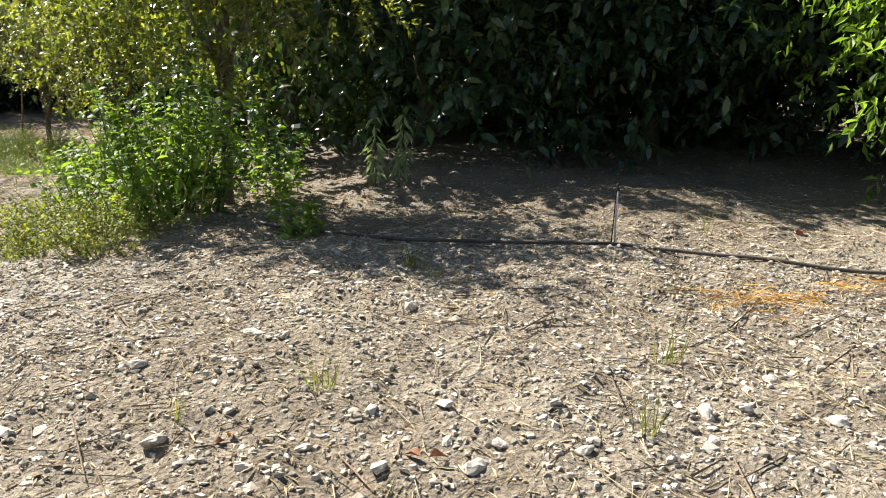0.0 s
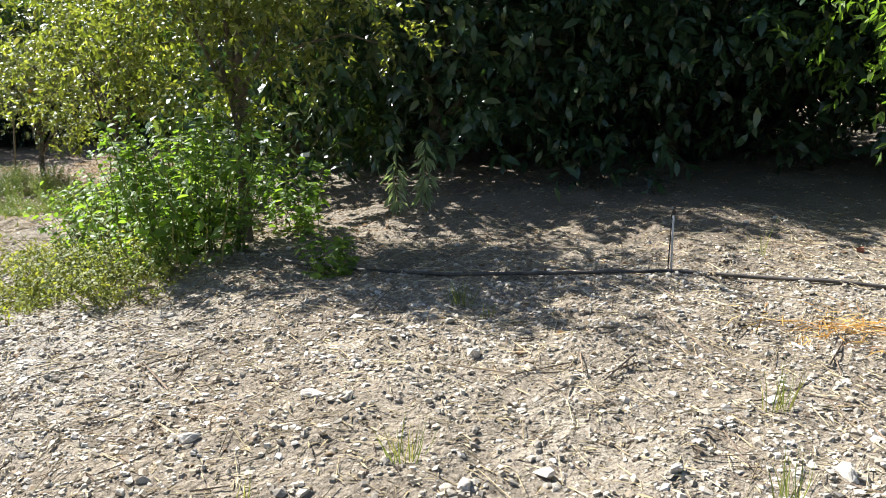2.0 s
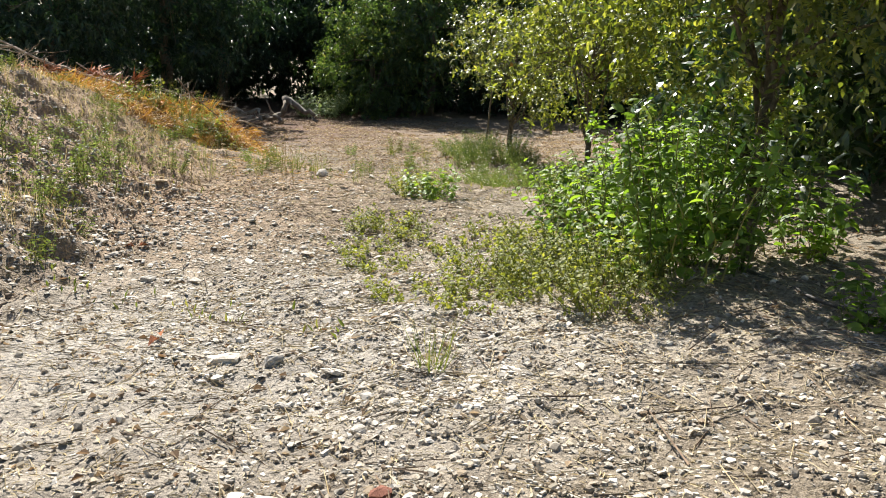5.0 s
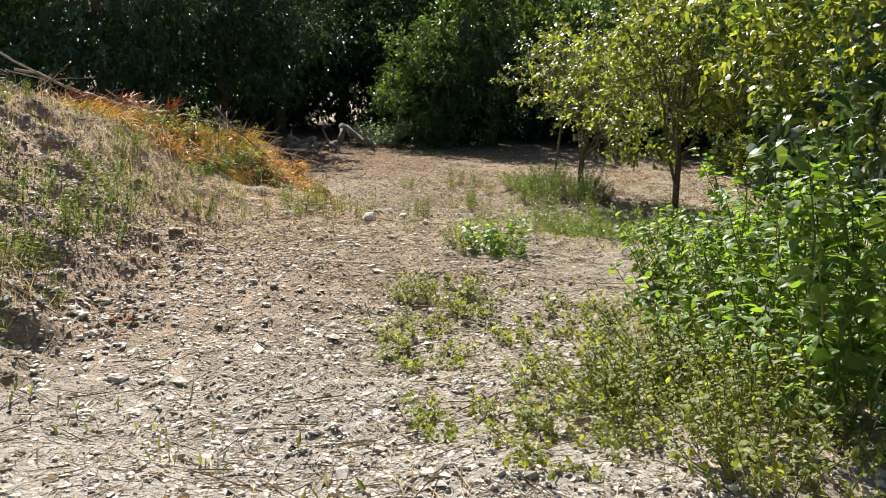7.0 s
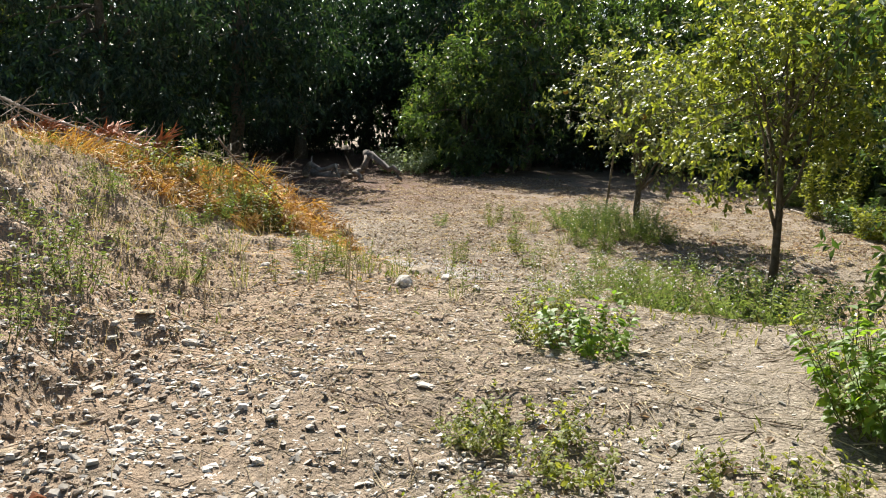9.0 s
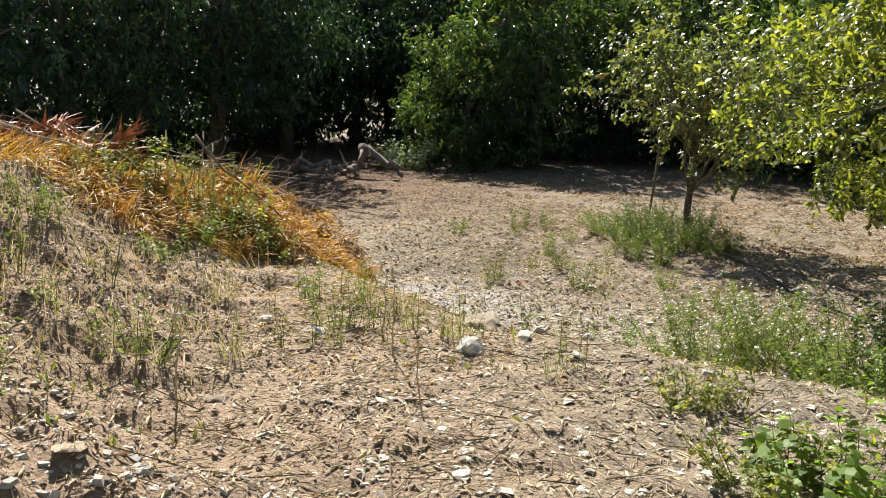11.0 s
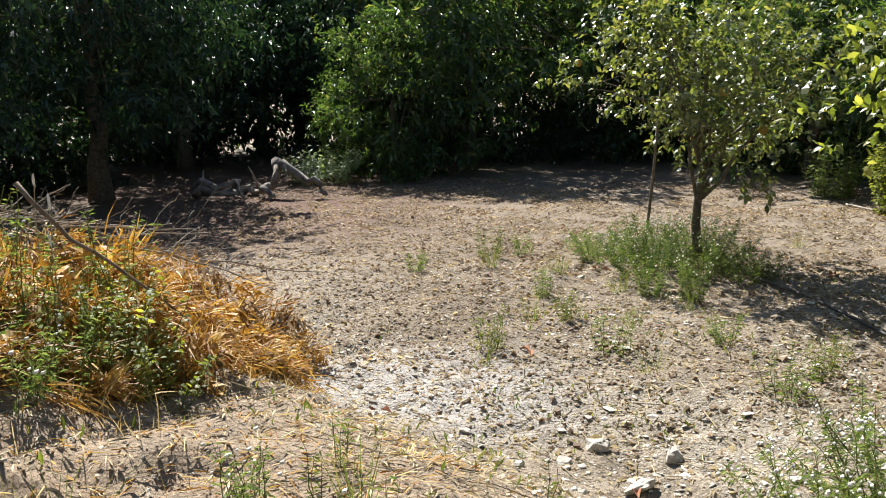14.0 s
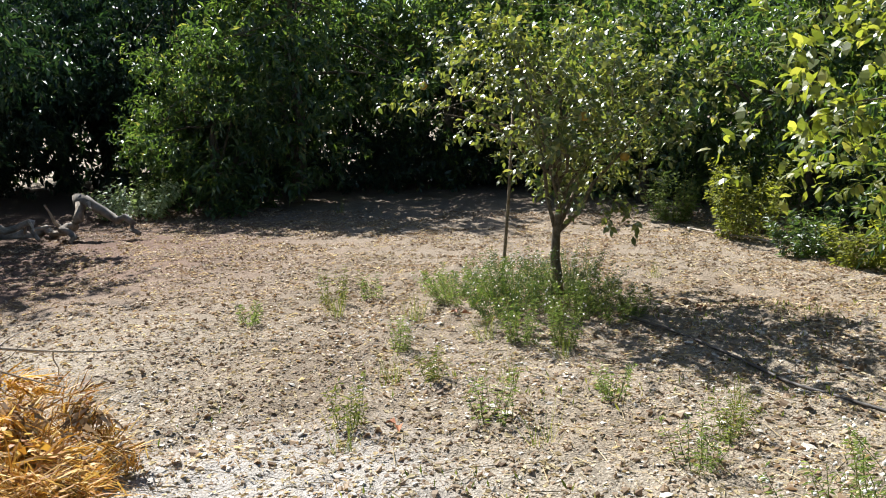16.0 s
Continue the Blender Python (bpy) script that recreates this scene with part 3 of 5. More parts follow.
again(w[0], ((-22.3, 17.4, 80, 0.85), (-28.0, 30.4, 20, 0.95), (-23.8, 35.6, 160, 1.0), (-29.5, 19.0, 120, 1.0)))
# The copy at (-2.7, 14.9) is added to block sun beside the hedge.
again(w[1], ((-15.0, 36.4, 240, 1.0), (-11.6, 37.2, 300, 1.0), (-25.5, 11.5, 45, 0.9), (-19.9, 30.2, 265, 0.62),
             (-2.7, 14.9, 30, 0.7), (-30.5, 27.0, 210, 0.7), (-27.5, 16.0, 340, 0.7), ))
again(w[2], ((-5.4, 28.9, 70, 1.0), (-2.9, 25.2, 160, 1.0), (-1.6, 21.2, 250, 0.95), (-4.6, 34.0, 20, 1.15), (-9.8, 36.4, 310, 1.1), (0.4, 28.9, 110, 1.15), (-0.9, 17.4, 200, 0.85), (2.8, 23.5, 60, 1.1)))
tree("broadleaf_tree", at_ground(5.1, 7.7), tree_geo(46, 4.2, 1.9, 0.15, 800, leaf_simple(0.4, 0.35, 0.2), 10, 0.4, 0.125, 0.45, 0.09, hollow=0.65, lumps=0.6, limbs=14), NETTLE,
     "broad-leaved tree whose drooping leaves catch the sun at the hedge")

# three young fruit trees
SLIM = leaf_oval(0.44, 0.25, 0.14)
FULL = leaf_oval(0.5, 0.25, 0.14)
tree("young_citrus_tree", at_ground(-1.97, 7.6), tree_geo(61, 3.5, 1.38, 1.0, 1200, SLIM, 16, 0.28, 0.072, 0.0, 0.06, lean=(0.15, -0.1), hollow=0.8, lumps=0.4, limbs=18, fork=0.38, clumps=60, loose=0.14), CITRUS,
     "young fruit tree with yellow-green leaves in sprays", "young fruit trees")
tree("young_citrus_tree", at_ground(-5.85, 15.5), tree_geo(64, 4.4, 1.8, 1.5, 850, FULL, 15, 0.34, 0.095, 0.05, 0.066, hollow=0.8, lumps=0.4, limbs=20, fork=0.28, clumps=52, loose=0.15), CITRUS,
     "young fruit tree with bright yellow-green leaves in sprays", "young fruit trees")
treec = tree("young_orange_tree", at_ground(-9.9, 21.35), tree_geo(63, 3.8, 1.8, 1.25, 620, FULL, 13, 0.32, 0.105, 0.15, 0.08, lean=(0.1, 0.0), hollow=0.8, lumps=0.4, limbs=20, fork=0.3, clumps=56, loose=0.15), ORANGE_LEAF,
             "young orange tree with a few ripening fruits, weeds at its foot", "young fruit trees")


def ball_geo(r, seed):
    bm = bmesh.new()
    bmesh.ops.create_uvsphere(bm, u_segments=14, v_segments=9, radius=r)
    bmesh.ops.triangulate(bm, faces=bm.faces)
    v = np.array([x.co[:] for x in bm.verts])
    f = np.array([[y.index for y in x.verts] for x in bm.faces])
    bm.free()
    v[:, 2] *= 0.94
    v[np.argmax(v[:, 2])][2] -= r * 0.12
    return v, f


for p in ((-1.8, 0.1, 2.85), (0.5, -1.25, 2.4), (0.95, -0.9, 1.9)):
    f = part("fruit", ball_geo(0.06, 1), FRUIT, treec, "ripening orange", True)
    f.location = p

# ---- weeds and bushes ----


def weed_geo(seed, radius, height, stems, leaf, per_stem, leaf_len, droop=0.25, flop=0.6, bare=0.12):
    """A clump of leafy stems that rise from one foot and spread."""
    rng = np.random.default_rng(seed)
    wood, places, ways = [], [], []
    for _ in range(stems):
        a = rng.uniform(0, 2 * np.pi)
        foot = np.array([math.cos(a), math.sin(a), 0]) * radius * 0.55 * math.sqrt(rng.uniform(0, 1))
        b = a + rng.normal(0, 0.5)
        h = height * rng.uniform(0.5, 1.0)
        out = radius * rng.uniform(0.1, flop)
        tip = foot + np.array([math.cos(b) * out, math.sin(b) * out, h])
        c = curve_points(foot - np.array([0, 0, 0.06]), tip, 6, 0.03 * height, rng)
        wood.append(tube(c, 0.0042 * (0.5 + height) * np.linspace(1, 0.35, 6), 5, False))
        s = np.sort(rng.uniform(bare, 1.0, per_stem)) * 5
        i = np.minimum(s.astype(int), 4)
        places.append(c[i] + (c[i + 1] - c[i]) * (s - i)[:, None])
        w_ = unit(c[i + 1] - c[i])
        side = unit(np.cross(w_, rng.normal(0, 1, (per_stem, 3))))
        ways.append(unit(w_ * 0.35 + side + np.array([0, 0, -droop]) + rng.normal(0, 0.2, (per_stem, 3))))
    p, d = np.vstack(places), np.vstack(ways)
    n = len(p)
    up = np.array([0, 0, 1.0]) + rng.normal(0, 0.35, (n, 3))
    leaves = scatter(leaf, p + d * leaf_len * 0.15, frames(d, up), leaf_len * rng.uniform(0.5, 1.25, n))
    tips = np.array([w_[0][-1] for w_ in wood])
    return join(*wood), leaves, tips


def weed(name, at, geo, leaf_mat, label, category="weed", group="", turn=0.0, size=1.0, blossom=0, bl_size=0.02):
    ob = holder(name, at, label, category, group, turn, size)
    tagged(part("stem_tangle", geo[0], GRASS, ob), kind="stuff")
    tagged(part("foliage", geo[1], leaf_mat, ob), kind="stuff")
    if blossom:
        rng = np.random.default_rng(blossom)
        t = np.repeat(geo[2], blossom, 0)
        p = t + rng.normal(0, 0.05, t.shape) + np.array([0, 0, -0.02])
        tagged(part("blossom", scatter(pebble_shape(5), p, np.repeat(np.eye(3)[None], len(p), 0), bl_size * rng.uniform(0.5, 1.2, len(p))), BLOSSOM, ob, "small cream-white flowers"), kind="stuff")
    return ob


def tuft_geo(seed, radius, height, blades, width=0.008, flop=0.5):
    rng = np.random.default_rng(seed)
    a = rng.uniform(0, 2 * np.pi, blades)
    p = np.stack([np.cos(a), np.sin(a), np.zeros(blades)], -1) * (radius * np.sqrt(rng.uniform(0, 1, blades)))[:, None]
    d = unit(p / max(radius, 0.01) * flop + np.array([0, 0, 1.0]) + rng.normal(0, 0.22, (blades, 3)))
    h = height * rng.uniform(0.45, 1.0, blades)
    p[:, 2] -= 0.03
    return scatter(BLADE, p, frames(d, rng.normal(0, 1, (blades, 3))), np.stack([np.full(blades, width), h, h], -1))


BROAD = leaf_round(0.64, 0.16, 0.2)
OVAL = leaf_oval(0.6, 0.2, 0.12)
NARROW = leaf_simple(0.2, 0.3, 0.25)

weed("nettle_bush", at_ground(-2.2, 6.95), weed_geo(71, 0.68, 1.3, 36, BROAD, 34, 0.085, 0.25, 0.85), NETTLE, "tall bright-green weed bush at the foot of a young tree", "bush")
weed("nettle_bush", at_ground(-2.95, 7.35), weed_geo(72, 0.62, 0.62, 28, BROAD, 24, 0.07, 0.25, 0.9), NETTLE, "bright-green broad-leaved weeds round a thin trunk", "bush")
weed("nettle_bush", at_ground(-2.6, 7.5), weed_geo(73, 0.8, 1.15, 30, BROAD, 28, 0.085, 0.25, 0.9), NETTLE, "bright-green leafy weeds in a dense clump", "bush")
weed("nettle_bush", at_ground(-3.15, 9.6), weed_geo(75, 0.65, 1.1, 40, BROAD, 34, 0.078, 0.25, 0.9), NETTLE, "bright-green broad-leaved weeds behind a young tree", "bush")
weed("nettle_bush", at_ground(-3.2, 8.75), weed_geo(76, 0.62, 0.8, 46, BROAD, 28, 0.072, 0.25, 0.9), NETTLE, "low bright-green leafy weeds at the path's edge", "bush")
weed("nettle_bush", at_ground(-3.8, 9.35), weed_geo(77, 0.55, 0.65, 38, BROAD, 26, 0.068, 0.25, 0.9), NETTLE, "low bright-green leafy weeds at the path's edge", "bush")
weed("nettle_bush", at_ground(-2.6, 8.6), weed_geo(78, 0.6, 1.05, 36, BROAD, 30, 0.075, 0.25, 0.9), NETTLE, "bright-green leafy weeds in a dense clump", "bush")
weed("nettle_bush", at_ground(-5.9, 15.0), weed_geo(791, 0.6, 0.8, 36, BROAD, 26, 0.07, 0.25, 0.8), WOODS, "dark-green leafy weeds round the foot of a fruit tree", "bush")
weed("nettle_bush", at_ground(-5.3, 14.9), weed_geo(792, 0.6, 0.7, 34, BROAD, 26, 0.07, 0.25, 0.8), WOODS, "dark-green leafy weeds round the foot of a fruit tree", "bush")
weed("nettle_bush", at_ground(-6.3, 14.1), weed_geo(793, 0.55, 0.5, 32, BROAD, 24, 0.06, 0.25, 0.8), NETTLE, "bright-green leafy weeds in the lower clearing", "bush")
weed("nettle_bush", at_ground(-5.5, 13.6), weed_geo(794, 0.55, 0.55, 32, BROAD, 24, 0.06, 0.25, 0.8), NETTLE, "bright-green leafy weeds in the lower clearing", "bush")
weed("nettle_bush", at_ground(-1.6, 7.9), weed_geo(74, 0.5, 0.75, 14, BROAD, 30, 0.09), NETTLE, "loose broad-leaved weeds behind a young tree", "bush")
COVER_AT = ((-3.1, 6.75, 0.62, 0.4), (-2.65, 6.5, 0.58, 0.44), (-3.4, 6.35, 0.45, 0.14), (-2.5, 6.1, 0.5, 0.34), (-3.0, 7.15, 0.62, 0.44), (-3.5, 7.6, 0.45, 0.2), (-3.7, 6.7, 0.4, 0.15), (-3.9, 6.05, 0.3, 0.12), (-3.36, 6.0, 0.4, 0.14), (-4.8, 7.05, 0.35, 0.1),
            (-5.2, 7.5, 0.3, 0.1), (-5.48, 8.35, 0.38, 0.18), (-5.1, 8.2, 0.38, 0.17), (-5.7, 8.2, 0.25, 0.18), (-3.8, 8.05, 0.45, 0.2), (-4.25, 8.3, 0.35, 0.14), (-4.4, 7.75, 0.3, 0.1), (-3.25, 8.6, 0.5, 0.4), (-3.8, 9.4, 0.55, 0.34), (-6.05, 9.9, 0.42, 0.28), (-3.5, 7.0, 0.5, 0.24), (-4.1, 10.3, 0.6, 0.4), (-6.75, 11.0, 0.3, 0.2))
for i, (x, y, r, h) in enumerate(COVER_AT):
    weed("ground_cover", at_ground(x, y), weed_geo(80 + i, r, h, int((90 if h > 0.19 else 60) * r + 8), OVAL, 24, 0.034, 0.1, 0.8), COVER, "low yellow-green creeping weeds on stony soil", "weed", "creeping weeds")

weed("leafy_weed", at_ground(-1.1, 6.15), weed_geo(101, 0.26, 0.34, 13, BROAD, 16, 0.075), NETTLE, "small leafy green weed beside a black pipe")
weed("willow_weed", at_ground(-0.4, 8.3), weed_geo(102, 0.08, 0.85, 2, NARROW, 40, 0.15, 1.1, 0.3, 0.3), SILVER_SUNLIT, "tall thin weed with narrow drooping leaves")
weed("willow_weed", at_ground(-0.64, 8.3), weed_geo(103, 0.08, 0.75, 2, NARROW, 36, 0.14, 1.1, 0.3, 0.3), SILVER_SUNLIT, "tall thin weed with narrow drooping leaves")

weed("leafy_weed", at_ground(-5.85, 9.95), weed_geo(104, 0.4, 0.42, 18, OVAL, 26, 0.075), NETTLE, "bright leafy weed beside the trodden path")
TUFTS = ((-0.46, 3.12, 0.2, 30), (-0.17, 5.25, 0.22, 40), (0.99, 3.46, 0.26, 24), (0.72, 2.72, 0.2, 26), (-0.05, 4.95, 0.14, 20), (1.9, 6.0, 0.3, 12),
         (-3.0, 4.75, 0.34, 40), (-1.0, 2.9, 0.15, 14), (-9.1, 10.6, 0.3, 26), (-8.9, 11.2, 0.42, 30), (-9.6, 11.6, 0.4, 26), (-8.4, 11.1, 0.35, 26),
         (-11.0, 17.5, 0.4, 44), (-12.4, 19.6, 0.5, 50), (-10.85, 15.8, 0.5, 24), (-10.4, 19.0, 0.45, 46), (-9.9, 17.6, 0.4, 30), (-11.4, 19.6, 0.5, 50), (-9.5, 18.5, 0.35, 36), (-16.2, 29.5, 0.5, 30), (-9.4, 16.2, 0.5, 24),
         (-7.9, 17.2, 0.35, 24), (-8.6, 22.6, 0.35, 30), (-9.4, 10.0, 0.45, 22), (-10.2, 10.6, 0.5, 24), (-7.6, 10.9, 0.3, 22))
for i, (x, y, h, n) in enumerate(TUFTS):
    ob = thing("grass_tuft", tuft_geo(120 + i, 0.02 + 0.16 * h, h * 1.15, n, 0.005, 0.3), GRASS, "thin green and straw-coloured grass tuft on bare soil", "grass", "grass tufts", "stuff")
    ob.location = at_ground(x, y)

# clumps with small white flowers in the lower clearing and on the bank
FLOWER = "grey-green upright weed with small cream flowers"
for i, (x, y, r, h, st) in enumerate(((-7.5, 14.0, 0.6, 0.72, 34), (-6.9, 14.2, 0.65, 0.75, 30), (-7.9, 13.7, 0.45, 0.55, 18), (-6.3, 14.6, 0.7, 0.8, 26), (-7.2, 14.9, 0.5, 0.7, 20),
                                      (-10.2, 20.3, 0.5, 0.75, 30), (-9.6, 20.2, 0.5, 0.75, 30), (-9.2, 20.7, 0.45, 0.55, 24), (-10.6, 20.9, 0.4, 0.5, 20), (-9.75, 21.1, 0.6, 0.7, 30), (-11.0, 20.5, 0.5, 0.5, 22), (-10.3, 19.7, 0.45, 0.5, 20), (-8.95, 20.2, 0.4, 0.45, 18), (-11.3, 21.0, 0.35, 0.4, 14),
                                      (-10.0, 18.9, 0.22, 0.55, 12), (-9.5, 18.95, 0.2, 0.6, 12), (-6.0, 12.6, 0.6, 0.6, 26), (-5.1, 12.0, 0.7, 0.6, 26))):
    weed("flowering_weed", at_ground(x, y), weed_geo(150 + i, r, h, int(st * 1.3), NARROW, 64, 0.05, 0.05, 1.0), (WOODS if i % 2 else SAGE) if 5 <= i <= 13 else SAGE, FLOWER, "weed", "flowering weeds", blossom=5 if i < 3 or i in (8, 9) else 1, bl_size=0.014)

for i, (x, y, r, h, st) in enumerate(((-8.3, 28.2, 0.8, 1.1, 26), (-7.0, 26.4, 0.9, 1.5, 40), (-6.2, 24.6, 0.7, 0.9, 30), (-5.6, 23.6, 0.7, 0.8, 26))):
    weed("shrub", at_ground(x, y), weed_geo(170 + i, r, h, st, leaf_simple(0.4), 60, 0.11, 0.1, 0.6, 0.05), (SAGE, COVER, WOODS, COVER)[i], "light-green leafy shrub at the orchard's edge", "shrub", "shrubs at the clearing's edge")

for i, (x, y, r, h) in enumerate(((-12.7, 20.3, 0.28, 0.55), (-12.3, 20.6, 0.2, 0.4), (-11.25, 18.45, 0.22, 0.42), (-11.0, 16.3, 0.2, 0.45), (-9.85, 16.6, 0.25, 0.5), (-13.4, 19.2, 0.18, 0.3), (-10.6, 17.5, 0.16, 0.35), (-8.9, 17.3, 0.2, 0.4), (-8.3, 15.9, 0.2, 0.45), (-8.0, 16.6, 0.22, 0.4))):
    weed("wispy_weed", at_ground(x, y), weed_geo(600 + i, r, h, 12, NARROW, 30, 0.05, 0.05, 0.9), SAGE if i % 3 else GRASS, "thin grey-green weed standing in the leaf litter", "weed", "wispy weeds")

# pale shrub by the fallen logs, sunlight put into its leaf colour
weed("pale_sunlit_shrub", at_ground(-21.4, 28.7), weed_geo(180, 1.3, 0.95, 50, leaf_oval(0.4), 40, 0.15, 0.3, 0.7), SILVER_SUNLIT, "low shrub whose leaves are coloured pale as if sunlit, beside fallen logs", "shrub")


# ---- bank: straw heap, weeds and brushwood ----
def slope_frame(x, y):
    e = 0.15
    gx = (lie(x + e, y) - lie(x - e, y)) / (2 * e)
    gy = (lie(x, y + e) - lie(x, y - e)) / (2 * e)
    return np.stack([-gx, -gy, np.ones_like(gx)], -1), gx, gy


def straw_heap(name, spots, seed, n, length, width, lift, material, label, category, group="", rise=1.0):
    """Loose strands that lie down the slope, in layers over rounded lumps."""
    rng = np.random.default_rng(seed)
    c = np.array([(s[0], s[1]) for s in spots])
    rad, hh = np.array([s[2] for s in spots]), np.array([s[3] for s in spots])
    m = max(n // 30, 70)      # strands hang together in tufts
    k = rng.choice(len(spots), m, p=rad ** 2 / (rad ** 2).sum())
    a, q = rng.uniform(0, 2 * np.pi, m), np.sqrt(rng.uniform(0, 1, m))
    x, y = c[k, 0] + np.cos(a) * q * rad[k], c[k, 1] + np.sin(a) * q * rad[k]
    up, gx, gy = slope_frame(x, y)
    down = np.stack([-gx, -gy, -(gx ** 2 + gy ** 2)], -1)
    way = unit(unit(down) * 0.6 + rng.normal(0, 0.6, (m, 3)) + np.stack([np.cos(a), np.sin(a), -0.5 * q], -1) * 0.45)
    high = hh[k] * (1 - q ** 2) * rng.uniform(0.25, 1.0, m)
    t = rng.integers(0, m, n)
    x, y = x[t] + rng.normal(0, 0.055, n), y[t] + rng.normal(0, 0.055, n)
    z = ground_z(x, y) + high[t] + np.abs(rng.normal(0, 0.04, n)) * (hh[k[t]] > 0.06) + lift
    way, up = unit(way[t] + rng.normal(0, 0.34, (n, 3))), up[t]
    way[:, 2] *= rise
    ln = length * rng.uniform(0.4, 1.2, n)
    geo = scatter(BLADE, np.stack([x, y, z], -1), frames(way, up + rng.normal(0, 0.5, (n, 3))), np.stack([width * rng.uniform(0.6, 1.5, n), ln, ln], -1))
    return tagged(new(name, mesh_of(name, *geo, material)), label, category, group, "stuff")


HEAP = [(-12.6, 14.8, 0.5, 0.65), (-12.4, 14.1, 0.55, 0.75), (-12.1, 13.5, 0.55, 0.65), (-12.8, 13.7, 0.7, 0.65), (-12.1, 12.8, 0.6, 0.6), (-12.7, 12.8, 0.7, 0.5), (-11.7, 13.1, 0.4, 0.4), (-11.8, 12.2, 0.55, 0.45), (-11.5, 12.5, 0.4, 0.3), (-12.0, 13.9, 0.4, 0.35), (-12.4, 12.1, 0.6, 0.5)]
straw_heap("straw_heap", HEAP, 201, 17000, 0.22, 0.012, 0.01, STRAW, "heap of golden dry straw spilling down the bank", "straw")
straw_heap("straw_heap", [(-12.2, 12.0, 0.6, 0.25), (-12.3, 11.2, 0.7, 0.2), (-12.9, 11.6, 0.8, 0.2), (-11.6, 11.7, 0.5, 0.2), (-12.6, 10.4, 0.7, 0.15), (-11.6, 10.9, 0.4, 0.15), (-11.8, 11.5, 0.5, 0.2)], 202, 12000, 0.24, 0.011, 0.01, STRAW,
           "golden dry grass lying along the top of the bank", "straw")
straw_heap("dead_plants", HEAP + [(-12.2, 11.6, 0.7, 0.3)], 206, 7000, 0.09, 0.035, 0.03, STRAW, "golden withered leaves on the straw heap", "dead leaves")
straw_heap("dead_plants", HEAP[:4], 207, 1500, 0.12, 0.03, 0.02, LITTER, "brown withered leaves in the straw heap", "dead leaves")
straw_heap("straw_patch", [(1.5, 4.5, 0.24, 0.03), (1.75, 4.42, 0.3, 0.04), (2.05, 4.36, 0.3, 0.04), (2.45, 4.5, 0.35, 0.03), (2.75, 4.4, 0.35, 0.03)], 203, 600, 0.18, 0.005, 0.012, STRAW, "thin scatter of orange dry straw on the soil", "straw", rise=0.12)
straw_heap("straw_patch", [(-10.4, 12.6, 0.6, 0.04), (-11.0, 13.4, 0.4, 0.05), (-9.8, 12.2, 0.5, 0.03), (-10.3, 11.3, 0.8, 0.03), (-9.5, 11.0, 0.6, 0.02)], 204, 500, 0.14, 0.006, 0.01, STRAW, "orange dry straw and stalks beside the heap", "straw", rise=0.12)
straw_heap("straw_patch", [(-6.6, 13.4, 0.5, 0.05), (-6.0, 13.2, 0.4, 0.05)], 205, 350, 0.2, 0.007, 0.01, DRY, "pale dry straw under green weeds", "straw", rise=0.12)


def strewn(seed, n, x0, x1, y0, y1, keep=None):
    rng = np.random.default_rng(seed)
    x, y = rng.uniform(x0, x1, n), rng.uniform(y0, y1, n)
    if keep is not None:
        k = keep(x, y, rng)
        x, y = x[k], y[k]
    return rng, x, y


def on_bank(x, y, rng):
    foot = bank_foot(y)
    crest = 11.5 + 0.33 * np.maximum(0, -8.5 - x)
    return (x < foot - 0.2 + rng.normal(0, 0.2, len(x))) & (y < crest + 1.0) & (lattice(x * 0.9, y * 0.9, 31) + rng.normal(0, 0.12, len(x)) > 0.45)


rng, x, y = strewn(211, 17000, -14.5, -6.8, 4.2, 14.0, on_bank)
n = len(x)
d = unit(rng.normal(0, 0.35, (n, 3)) + np.array([0, 0, 1.0]))
h = rng.uniform(0.04, 0.24, n)
tagged(new("dry_grass", mesh_of("dry_grass", *scatter(BLADE, np.stack([x, y, ground_z(x, y) - 0.01], -1), frames(d, rng.normal(0, 1, (n, 3))), np.stack([np.full(n, 0.006), h, h], -1)), DRY_BLADE)),
       "sparse bleached dry grass on the bank", "grass", kind="stuff")
